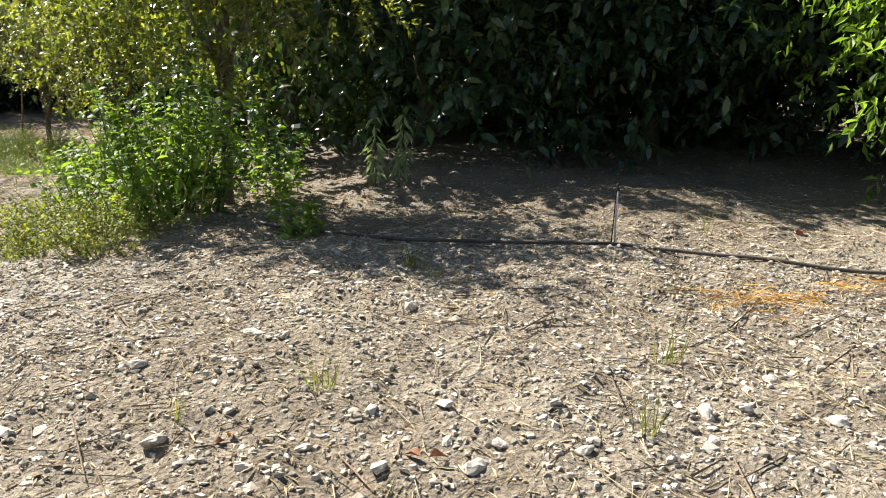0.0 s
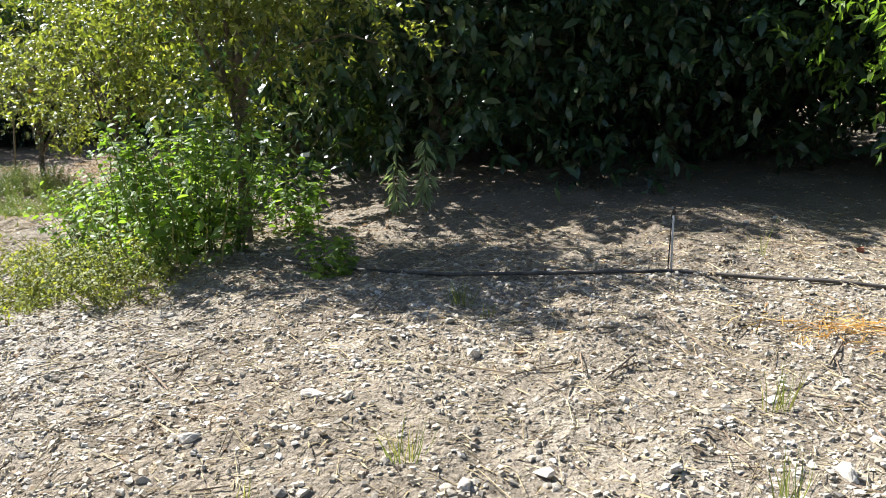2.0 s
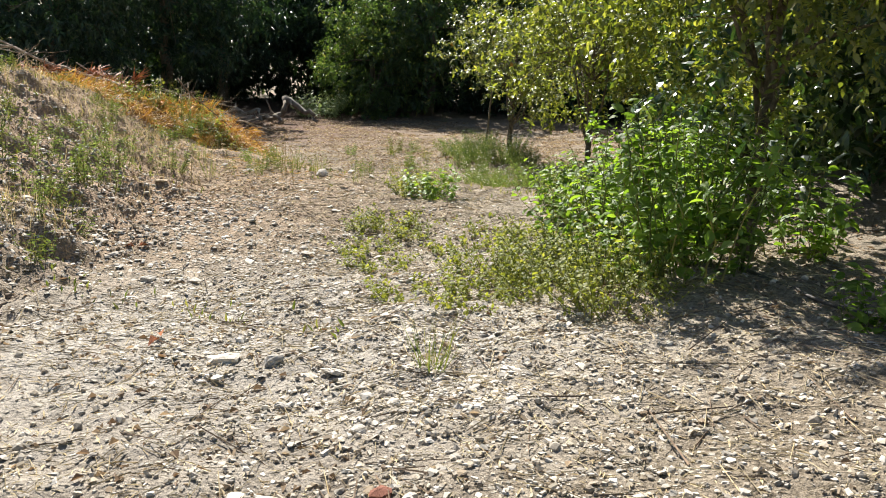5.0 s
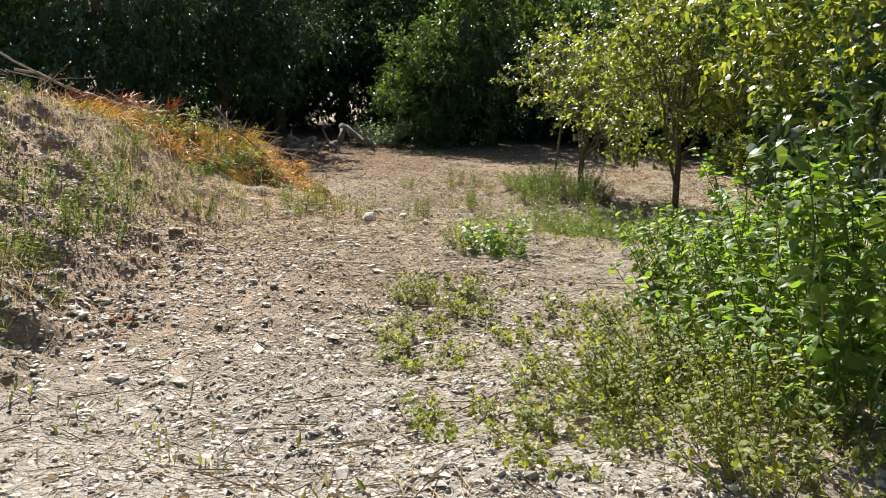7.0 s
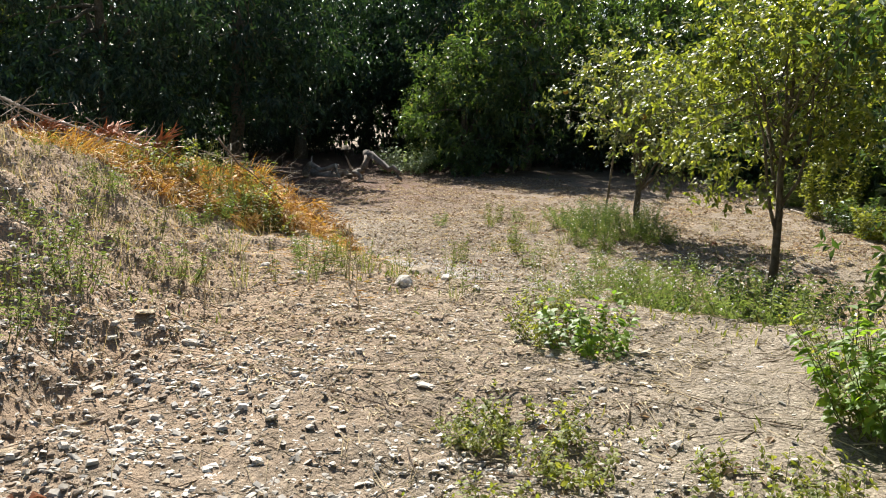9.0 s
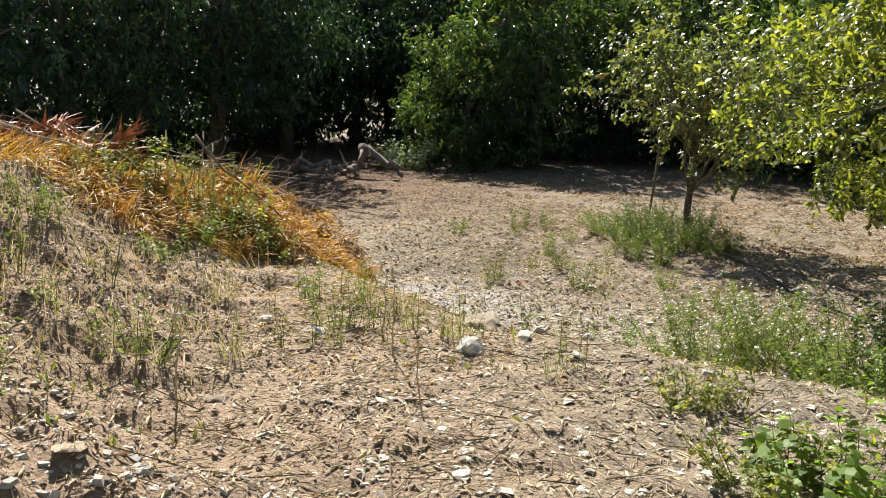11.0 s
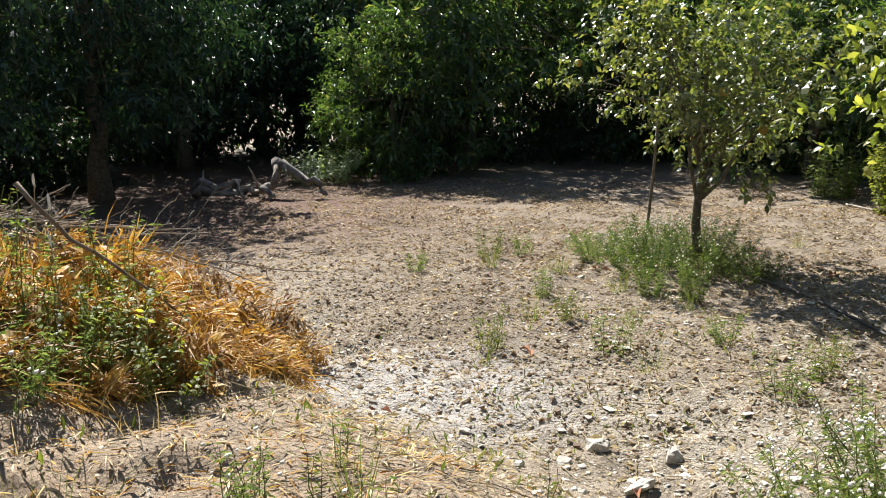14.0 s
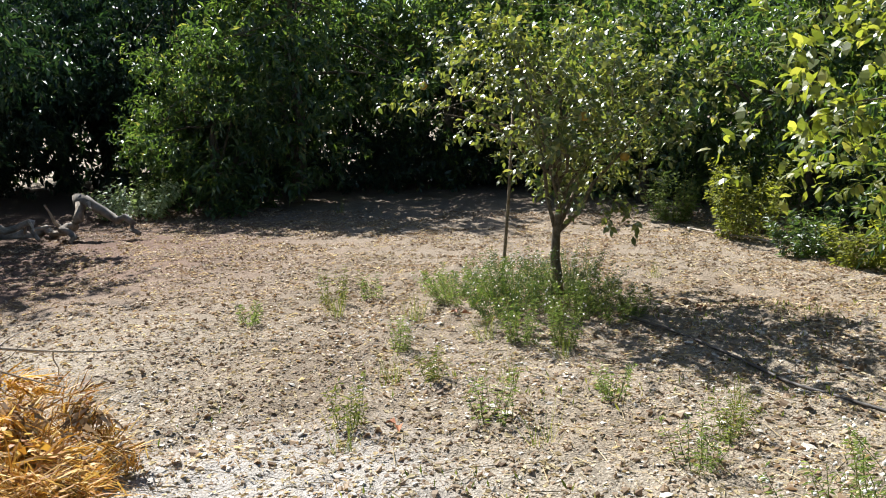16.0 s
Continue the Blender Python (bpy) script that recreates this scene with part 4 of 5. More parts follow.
for i, (x, y, r, hh, mt) in enumerate(((-11.4, 12.1, 0.4, 0.6, 0), (-12.3, 11.8, 0.4, 0.8, 1), (-12.6, 12.2, 0.4, 0.8, 1), (-12.0, 12.5, 0.4, 0.8, 0), (-12.6, 11.4, 0.4, 0.7, 1), (-11.4, 11.7, 0.45, 0.5, 0), (-11.6, 12.2, 0.4, 0.55, 0), (-11.9, 11.8, 0.45, 0.6, 0), (-11.2, 12.1, 0.3, 0.4, 0), (-12.3, 11.3, 0.5, 0.6, 0), (-12.1, 11.4, 0.4, 0.6, 0), (-12.5, 11.9, 0.4, 0.7, 0), (-11.8, 12.1, 0.45, 0.55, 0), (-11.3, 11.3, 0.3, 0.3, 1), (-10.0, 11.4, 0.15, 0.3, 1),
                                       (-10.8, 10.6, 0.2, 0.25, 1), (-9.6, 9.4, 0.4, 0.42, 1), (-9.0, 8.0, 0.35, 0.45, 1), (-8.3, 7.1, 0.32, 0.42, 1), (-8.9, 6.9, 0.4, 0.4, 1), (-9.9, 8.4, 0.4, 0.35, 1), (-12.2, 10.6, 0.5, 0.4, 1),
                                       (-7.9, 6.2, 0.25, 0.4, 1), (-10.9, 9.6, 0.5, 0.3, 1), (-9.3, 10.9, 0.25, 0.35, 1))):
    weed("bank_weed", at_ground(x, y), weed_geo(220 + i, r, hh, int(34 * r) + 8, NARROW if mt or i % 2 else OVAL, 22 if mt else 30, 0.045, 0.05, 0.7), SAGE if mt or i % 2 else COVER,
         "grey-green weeds growing out of the stony bank" if mt else "fresh green weeds among golden straw on the bank", "weed", "weeds on the bank", blossom=1 if mt else 0, bl_size=0.012)
wrng = np.random.default_rng(390)
for i in range(60):
    y = wrng.uniform(5.2, 9.8)
    x = float(bank_foot(y)) - 0.3 - 3.2 * wrng.uniform(0, 1)
    hh = wrng.uniform(0.18, 0.42)
    weed("bank_weed", at_ground(x, y), weed_geo(400 + i, 0.1 + 0.12 * wrng.uniform(0, 1), hh, int(wrng.integers(5, 11)), NARROW, 14, 0.04, 0.05, 0.9), GRASS if i % 3 else SAGE, "wispy pale weed on the stony bank", "weed", "weeds on the bank")
for i in range(16):
    x, y = wrng.uniform(-10.2, -7.4), wrng.uniform(10.3, 12.2)
    weed("terrace_weed", at_ground(x, y), weed_geo(440 + i, 0.07, wrng.uniform(0.2, 0.48), int(wrng.integers(2, 5)), NARROW, 16, 0.04, 0.05, 0.9), SAGE if i % 2 else GRASS, "thin upright weed at the edge of the terrace", "weed", "weeds on the terrace edge")
# tall seed heads
for i, (x, y, hh) in enumerate(((-11.9, 12.2, 0.95), (-12.2, 12.3, 1.0), (-11.7, 12.0, 0.8), (-12.4, 12.0, 0.75), (-9.0, 9.2, 0.5), (-8.6, 10.6, 0.55), (-8.9, 10.9, 0.5), (-7.9, 9.9, 0.4))):
    ob = holder("seed_stalk", at_ground(x, y), "tall dry stalk with a pale woolly seed head", "weed", "seed stalks")
    g = np.random.default_rng(250 + i)
    c = curve_points((0, 0, -0.05), (g.normal(0, 0.05), g.normal(0, 0.05), hh), 7, 0.012, g)
    part("stem", tube(c, np.linspace(0.006, 0.003, 7), 5), DRY, ob)
    hd_ = rock_shape(260 + i, 0.9)
    part("seed_head", (hd_[0] * np.array([0.012, 0.012, 0.08]) + c[-1], hd_[1]), BLOSSOM if i < 4 else DRY, ob, "pale seed head")


def branch(name, a, b, r, seed, material, label, category="branch", group="", twigs=5, sag=0.0):
    g = np.random.default_rng(seed)
    c = curve_points(a, b, 10, r * 0.9, g, sag)
    ob = holder(name, tuple(c[0]), label, category, group)
    c0 = c - c[0]
    part("stem", tube(c0, r * np.linspace(1, 0.35, 10), 8), material, ob, "", True)
    span = np.linalg.norm(c0[-1])
    for i in range(twigs):
        k = g.integers(2, 9)
        w_ = unit(unit(c0[-1]) * 0.6 + g.normal(0, 0.55, 3) + np.array([0, 0, 0.25]))
        part("twig", tube(curve_points(c0[k], c0[k] + w_ * span * g.uniform(0.15, 0.4), 6, 0.015, g), r * 0.4 * np.linspace(1, 0.3, 6), 5), material, ob)
    return ob


def gp(x, y, up):
    return np.array(at_ground(x, y, up))


# brushwood on top of the bank
BR = "bare bleached branch on a brushwood pile"
branch("dead_branch", gp(-13.8, 9.7, 0.7), gp(-12.8, 11.3, 0.2), 0.018, 301, DEADWOOD, BR, "branch", "brushwood", 4)
branch("dead_branch", gp(-13.8, 9.9, 0.5), gp(-12.9, 11.0, 0.2), 0.02, 302, DEADWOOD, BR, "branch", "brushwood", 5)
branch("dead_branch", gp(-14.0, 10.9, 0.3), gp(-12.9, 12.0, 0.35), 0.018, 303, DEADWOOD, BR, "branch", "brushwood", 6)
branch("dead_branch", gp(-15.0, 10.6, 0.25), gp(-13.7, 10.3, 0.2), 0.022, 304, DEADWOOD, BR, "branch", "brushwood", 5)
branch("dead_branch", gp(-13.8, 11.6, 0.2), gp(-12.6, 12.9, 0.4), 0.014, 305, DEADWOOD, BR, "branch", "brushwood", 7)
branch("dead_branch", gp(-12.6, 13.2, 0.55), gp(-12.3, 15.0, 0.9), 0.014, 306, DEADWOOD, "thin bare branch sticking out of the straw heap", "branch", "brushwood", 7)
branch("dead_branch", gp(-12.1, 12.1, 0.95), gp(-11.3, 12.5, 0.3), 0.016, 307, TWIG, "dark broken stick leaning on the bank weeds", "branch", "brushwood", 2)
branch("dead_branch", gp(-12.4, 13.0, 0.65), gp(-11.8, 14.0, 0.75), 0.01, 308, DEADWOOD, "thin bare branch sticking out of the straw heap", "branch", "brushwood", 6)
straw_heap("dead_fronds", [(-13.0, 11.3, 0.35, 0.5), (-12.7, 11.6, 0.3, 0.5), (-13.4, 10.6, 0.4, 0.3)], 309, 1500, 0.34, 0.035, 0.03, RED_LEAF, "red-brown dead foliage on the brushwood pile", "dead leaves")
straw_heap("pale_brush", [(-13.6, 10.3, 0.6, 0.4), (-14.0, 9.7, 0.5, 0.4), (-13.1, 11.0, 0.5, 0.35)], 310, 700, 0.28, 0.012, 0.02, DEADWOOD, "tangle of thin bleached twigs", "twigs")

brng = np.random.default_rng(340)
for i in range(16):
    u_ = brng.uniform(0, 1)
    a = np.array([-13.9 + 1.4 * u_ + brng.normal(0, 0.25), 9.7 + 2.1 * u_ + brng.normal(0, 0.25)])
    b = a + unit(np.array([0.5, 0.8]) + brng.normal(0, 0.6, 2)) * brng.uniform(0.6, 1.3)
    branch("dead_branch", gp(*a, brng.uniform(0.05, 0.5)), gp(*b, brng.uniform(0.05, 0.5)), brng.uniform(0.008, 0.016), 350 + i, DEADWOOD if i % 3 else TWIG, BR, "branch", "brushwood", 5)
for i in range(14):
    u_ = brng.uniform(0, 1)
    a = np.array([-12.5 + brng.normal(0, 0.25), 12.0 + 1.6 * u_])
    b = a + unit(np.array([0.3, 0.9]) + brng.normal(0, 0.5, 2)) * brng.uniform(0.5, 1.0)
    branch("dead_branch", gp(*a, brng.uniform(0.5, 0.7)), gp(*b, brng.uniform(0.6, 1.05)), brng.uniform(0.005, 0.009), 370 + i, DEADWOOD, "thin bare branch sticking out of the straw heap", "branch", "brushwood", 6)

# fallen logs under the far trees
LOG = "pale fallen log lying under the far trees"
branch("fallen_log", gp(-20.5, 25.5, 0.85), gp(-18.9, 25.2, 0.12), 0.135, 321, OLD_LOG, LOG, "log", "fallen logs", 1)
branch("fallen_log", gp(-20.3, 25.3, 0.72), gp(-20.2, 24.7, 0.02), 0.12, 322, OLD_LOG, LOG, "log", "fallen logs", 0)
branch("fallen_log", gp(-22.6, 25.2, 0.12), gp(-20.3, 24.9, 0.35), 0.135, 323, OLD_LOG, LOG, "log", "fallen logs", 2)
branch("fallen_log", gp(-22.2, 24.5, 0.1), gp(-20.6, 24.3, 0.12), 0.11, 324, OLD_LOG, LOG, "log", "fallen logs", 3)

# ---- pipes, stakes and other small things ----


def pipe(points, r, label):
    p = np.array([at_ground(a, b, r * 0.8 + (0.012 if r < 0.015 else 0.03)) for a, b in points])
    s = np.linspace(0, len(p) - 1, 8 * len(p))
    i = np.minimum(s.astype(int), len(p) - 2)
    f = (s - i)[:, None]
    q = p[i] * (1 - f) + p[i + 1] * f
    q[:, 2] = np.maximum(np.convolve(np.pad(q[:, 2], 2, "edge"), np.ones(5) / 5, "valid"), ground_z(q[:, 0], q[:, 1]) - 0.004)
    return thing("irrigation_pipe", tube(q, r, 9), PIPE, label, "pipe", "irrigation pipes", smooth=True)


PIPE_1 = ((-1.9, 7.1), (-1.34, 6.49), (-0.95, 6.25), (-0.24, 5.84), (0.47, 5.71), (1.18, 5.59), (1.74, 5.35), (2.0, 5.2), (2.5, 4.95), (3.1, 4.7))
pipe(PIPE_1, 0.0125, "black irrigation pipe lying on the soil from a young tree")
pipe(((-8.95, 20.2), (-8.33, 19.39), (-7.81, 18.61), (-7.37, 17.96), (-6.88, 17.41), (-6.3, 16.9)), 0.018, "dark irrigation pipe lying across the lower clearing")

stake = holder("sprinkler_stake", at_ground(1.18, 5.6), "grey metal sprinkler stake standing upright by the pipe", "sprinkler")
part("rod", tube([(0, 0, -0.1), (0, 0.002, 0.2), (0.004, 0, 0.4)], 0.0075, 8), METAL, stake, "", True)
part("riser_tube", tube([(-0.018, 0.0, 0.0), (-0.022, 0.0, 0.06), (-0.014, 0, 0.2), (-0.008, 0, 0.39)], 0.004, 6), BLACK, stake, "thin black riser tube")
part("sprinkler_head", join(tube([(0.004, 0, 0.385), (0.004, 0, 0.41)], 0.012, 10), tube([(0.004, 0, 0.41), (0.004, 0, 0.425)], [0.005, 0.005], 8), tube([(0.004, 0, 0.425), (0.004, 0, 0.436)], [0.014, 0.009], 10)), BLACK, stake, "black plastic head")

support = holder("tree_stake", at_ground(-10.55, 21.45), "thin wooden stake beside the orange tree", "stake")
part("pole", tube([(-0.12, 0, -0.1), (0, 0, 1.2), (0.1, 0, 2.6)], [0.024, 0.022, 0.02], 8), BARK, support, "", True)

for a, b, r, s in (((-8.0, 27.0), (-5.6, 24.6), 0.022, 331), ((-6.6, 25.4), (-5.4, 23.9), 0.02, 332)):
    branch("cane", gp(*a, 0.05), gp(*b, 0.06), r, s, DEADWOOD, "long pale cane lying at the clearing's edge", "cane", "canes", 1)

brick_geo = rock_shape(77, 0.05)
b = thing("broken_brick", (brick_geo[0] * np.array([0.07, 0.045, 0.045]), brick_geo[1]), BRICK, "broken red brick lying in the shade of the hedge", "brick")
b.matrix_basis = pose(*at_ground(2.65, 6.1, 0.015), 0, 0, 20)
for i, (x, y, r) in enumerate(((-13.7, 10.1, 0.16), (-13.3, 10.5, 0.13), (-12.4, 8.9, 0.1))):
    g = rock_shape(90 + i, 0.5)
    p = thing("white_scrap", (g[0] * np.array([r, r * 0.7, 0.05]), g[1]), PLASTIC, "crumpled white scrap on the brushwood", "scrap", "white scraps", smooth=True)
    p.matrix_basis = pose(*at_ground(x, y, 0.06), 0, 0, 40 * i)

# ---- single stones ----
TAN_SLAB = rock_shape(405, 0.42, 4)
SHARD = [shard_shape(430 + i) for i in range(8)]
SMALL = [mesh_of("stone", *g, STONE_ONE) for g in SHARD]
LARGE = [mesh_of("stone", *worn_stone(450 + i), STONE_ONE) for i in range(6)]
BROWN = mesh_of("stone", *worn_stone(460), TAN_ROCK)
# x, y, half length, half width, half height, turn
STONES_START = [(-1.02, 2.77, 0.06, 0.05, 0.05, 20), (0.98, 2.89, 0.045, 0.05, 0.055, 0), (0.12, 2.58, 0.085, 0.04, 0.04, 50), (0.22, 2.71, 0.05, 0.04, 0.03, 10), (-0.26, 2.95, 0.045, 0.03, 0.04, 75), (0.5, 2.63, 0.05, 0.035, 0.03, 0),
                (0.43, 2.9, 0.04, 0.03, 0.04, 30), (1.15, 2.95, 0.045, 0.035, 0.035, 60), (1.38, 3.31, 0.05, 0.04, 0.03, 15), (1.69, 3.51, 0.04, 0.03, 0.035, 40), (-0.16, 4.25, 0.045, 0.04, 0.045, 0), (-1.28, 3.37, 0.06, 0.04, 0.035, 0),
                (-0.47, 2.67, 0.045, 0.035, 0.035, 20), (1.46, 2.87, 0.07, 0.035, 0.035, 5), (0.95, 2.68, 0.05, 0.035, 0.035, 100), (-0.65, 2.54, 0.03, 0.05, 0.035, 60)]
STONES_PATH = [(-4.06, 4.4, 0.13, 0.08, 0.05, 30), (-3.78, 4.49, 0.075, 0.06, 0.06, 0), (-3.41, 4.48, 0.08, 0.05, 0.04, 10), (-3.07, 4.27, 0.06, 0.045, 0.04, 40), (-2.88, 4.21, 0.05, 0.04, 0.04, 0), (-3.39, 4.07, 0.05, 0.05, 0.04, 70),
               (-2.86, 3.32, 0.07, 0.05, 0.035, 20), (-2.2, 3.43, 0.065, 0.045, 0.03, 0), (-2.37, 3.47, 0.04, 0.035, 0.035, 50), (-2.26, 4.9, 0.06, 0.035, 0.03, 140), (-2.87, 3.92, 0.05, 0.04, 0.035, 0), (-0.84, 3.68, 0.09, 0.05, 0.035, 10), (-6.02, 5.7, 0.1, 0.07, 0.06, 10)]
STONES_BANK = [(-6.95, 6.23, 0.1, 0.05, 0.03, 60), (-6.39, 7.29, 0.06, 0.04, 0.035, 0), (-5.78, 7.07, 0.07, 0.045, 0.035, 10), (-5.79, 7.36, 0.06, 0.05, 0.04, 0), (-6.33, 8.62, 0.09, 0.06, 0.03, 20), (-8.2, 8.37, 0.11, 0.06, 0.04, 30), (-7.57, 7.2, 0.06, 0.05, 0.05, 0),
               (-6.67, 7.67, 0.045, 0.035, 0.035, 60), (-8.59, 8.3, 0.11, 0.09, 0.05, 10), (-9.0, 9.47, 0.1, 0.08, 0.07, 0), (-5.34, 7.96, 0.045, 0.035, 0.035, 0), (-7.4, 6.6, 0.1, 0.08, 0.06, 0), (-8.0, 7.6, 0.1, 0.08, 0.07, 50), (-7.2, 6.3, 0.07, 0.06, 0.05, 120)]
STONES_EDGE = [(-9.73, 10.59, 0.11, 0.08, 0.08, 0), (-8.23, 10.98, 0.13, 0.11, 0.13, 10), (-8.55, 11.72, 0.4, 0.22, 0.17, -40), (-9.39, 14.42, 0.12, 0.1, 0.1, 15), (-8.87, 14.54, 0.14, 0.1, 0.1, 70), (-8.97, 13.93, 0.16, 0.09, 0.09, 50), (-9.31, 10.54, 0.07, 0.06, 0.06, 80),
               (-9.37, 10.75, 0.14, 0.08, 0.05, 0), (-7.6, 11.29, 0.07, 0.05, 0.035, 0), (-6.82, 11.5, 0.06, 0.05, 0.045, 0), (-7.67, 11.05, 0.11, 0.09, 0.1, 0), (-8.1, 11.5, 0.1, 0.08, 0.08, 130)]
for i, (x, y, a, b_, c, turn) in enumerate(STONES_START + STONES_PATH + STONES_BANK + STONES_EDGE):
    ob = new("stone", LARGE[i % 6])
    tagged(ob, "pale weathered limestone lying on the soil" if a < 0.12 else "larger pale limestone half sunk in the soil", "stone", "single stones")
    if (x, y) in ((-8.59, 8.3), (-9.0, 9.47), (-7.57, 7.2), (-8.0, 7.6), (-7.4, 6.6), (-7.67, 11.05), (-9.31, 10.54)):
        ob.data = BROWN
        tagged(ob, "brown earth-stained stone at the foot of the bank")
    if a >= 0.3:
        ob.data = mesh_of("stone", *TAN_SLAB, TAN_ROCK)
        tagged(ob, "large tan flat-topped rock sunk in the terrace edge")
    ob.matrix_basis = pose(*at_ground(x, y, c * (-0.25 if ob.data == BROWN else 0.02 if a >= 0.1 else 0.12)), 6 * (i % 3) - 5, 5 * (i % 4) - 7, turn) @ Matrix.Diagonal((a * 0.9, b_ * 0.9, c * 0.9, 1))
russet = thing("stone", SHARD[3], BRICK, "small russet-brown stone among pale ones", "stone", "single stones")
russet.matrix_basis = pose(*at_ground(-2.5, 3.49, 0.008), 4, 6, 30) @ Matrix.Diagonal((0.05, 0.04, 0.035, 1))

srng = np.random.default_rng(611)
for i in range(210):
    u_ = srng.uniform(0, 1)
    x, y = (srng.uniform(-4.5, 2.2), srng.uniform(2.0, 5.5)) if i < 80 else (-2.5 - 6.0 * u_ + srng.normal(0, 0.8), 3.8 + 7.0 * u_ + srng.normal(0, 0.8)) if i < 150 else (srng.uniform(-12.5, -6.5), srng.uniform(13.5, 20.0))
    a = (0.022 + 0.03 * srng.uniform(0, 1) ** 2) * (1.0 if i < 80 else 1.25 if i < 150 else 1.6)
    ob = tagged(new("stone", SMALL[i % 8]), "small pale limestone on the soil", "stone", "single stones")
    ob.matrix_basis = pose(*at_ground(x, y, a * 0.12), srng.uniform(-12, 12), srng.uniform(-12, 12), srng.uniform(0, 360)) @ Matrix.Diagonal((a, a * srng.uniform(0.55, 0.9), a * srng.uniform(0.28, 0.55), 1))

# red dead leaves
RLEAF = mesh_of("red_leaf", *join(*[scatter(leaf_shape(0.6, 0.9, 0.25), np.array([[0.2 * math.cos(k), 0.2 * math.sin(k), 0.15]]), frames(np.array([[math.cos(k), math.sin(k), 0.1]]), np.array([[0, 0, 1.0]])), np.array([1.0])) for k in (0.3, 2.6)]), RED_LEAF)
for i, (x, y, s) in enumerate(((-0.05, 2.6, 0.07), (-0.75, 2.75, 0.05), (-10.6, 16.35, 0.12), (-11.0, 14.1, 0.1), (-9.0, 13.9, 0.1), (-10.9, 19.8, 0.13), (-6.9, 6.4, 0.1), (-4.6, 4.5, 0.1), (-2.3, 3.1, 0.06), (-8.1, 20.6, 0.15))):
    ob = new("red_leaf", RLEAF)
    tagged(ob, "curled red-brown dead leaf on the soil", "leaf", "red dead leaves")
    ob.matrix_basis = pose(*at_ground(x, y, 0.012), 0, 0, 70 * i) @ Matrix.Scale(s, 4)


# ---- gravel, clods, stalks and fallen leaves ----
def lying(seed, n, box, shapes, lo, hi, flat, material, name, label, category, sink=0.2, power=2.2, keep=None):
    geos = []
    for i, shape in enumerate(shapes):
        rng, x, y = strewn(seed + i, n // len(shapes), *box, keep)
        k = len(x)
        s = lo + (hi - lo) * rng.uniform(0, 1, k) ** power
        a = rng.uniform(0, 2 * np.pi, k)
        up = np.array([0, 0, 1.0]) + rng.normal(0, 0.28, (k, 3))
        t = frames(np.stack([np.cos(a), np.sin(a), np.zeros(k)], -1), up)
        sz = np.stack([s, s * rng.uniform(0.55, 1.1, k), s * rng.uniform(*flat, k)], -1)
        geos.append(scatter(shape, np.stack([x, y, ground_z(x, y) + sz[:, 2] * sink], -1), t, sz))
    return tagged(new(name, mesh_of(name, *join(*geos), material)), label, category, kind="stuff")


PEB = [pebble_shape(500 + i) for i in range(5)]


def stony(x, y, rng):
    few = 0.45 * step((y - 8.0) / 1.5) * step((12.6 - y) / 0.4)
    return -few + lattice(x * 1.1, y * 1.1, 41) + 0.5 * lattice(x * 3.3, y * 3.3, 43) + rng.normal(0, 0.2, len(x)) > 0.7


CHIP = [chip_shape(505 + i) for i in range(5)]
lying(510, 13000, (-4.5, 2.6, 1.7, 5.8), CHIP, 0.005, 0.026, (0.2, 0.5), STONE, "gravel", "pale broken limestone chips strewn over the soil", "gravel", 0.25, 2.4, stony)
lying(520, 24000, (-9.0, -2.5, 4.0, 12.0), CHIP, 0.008, 0.04, (0.12, 0.3), STONE, "gravel", "pale stone chips along the trodden path", "gravel", 0.25, 2.4, stony)
lying(530, 9000, (-13.5, -6.0, 12.5, 20.0), CHIP, 0.009, 0.034, (0.12, 0.3), STONE, "gravel", "pale stones in the lower clearing", "gravel", 0.25, 2.6, stony)
lying(511, 6500, (-4.5, 2.8, 1.7, 6.0), SHARD, 0.007, 0.026, (0.3, 0.65), STONE, "gravel", "pale angular stones strewn over the soil", "gravel", 0.15, 2.6, stony)
lying(521, 8500, (-9.0, -2.5, 4.0, 12.0), SHARD, 0.008, 0.034, (0.25, 0.55), STONE, "gravel", "pale angular stones along the trodden path", "gravel", 0.15, 2.6, stony)
lying(531, 4000, (-13.5, -6.0, 12.5, 20.0), SHARD, 0.01, 0.04, (0.25, 0.6), STONE, "gravel", "pale angular stones in the lower clearing", "gravel", 0.15, 2.8, stony)
lying(541, 5000, (-4.6, 2.8, 1.8, 6.2), SHARD, 0.008, 0.026, (0.5, 0.9), CLOD, "soil_clods", "knobbly dry clods of tan soil", "soil", 0.15, 2.4)
lying(540, 16000, (-3.6, 2.8, 1.8, 5.6), CHIP, 0.004, 0.02, (0.4, 0.9), CLOD, "soil_clods", "crumbled dry clods of tan soil", "soil", 0.2, 2.2)
lying(545, 1500, (-5.0, 3.2, 1.8, 7.5), PEB, 0.012, 0.03, (0.5, 0.8), CLOD, "soil_clods", "larger dry clods of tan soil", "soil", 0.1, 2.0)
lying(550, 7000, (-13.5, -3.5, 4.5, 19.0), CHIP, 0.007, 0.026, (0.3, 0.6), CLOD, "soil_clods", "crumbled dry clods of tan soil", "soil", 0.2, 2.2)

lying(555, 5000, (-12.5, -6.8, 7.6, 11.0), SHARD, 0.008, 0.027, (0.5, 0.9), EARTH, "soil_clods", "rough brown clods of earth at the foot of the bank", "soil", 0.15, 2.6, lambda x, y, r: (x < bank_foot(y) + 1.6 + r.normal(0, 0.4, len(x))) & (lattice(x * 1.2, y * 1.2, 71) > 0.35))
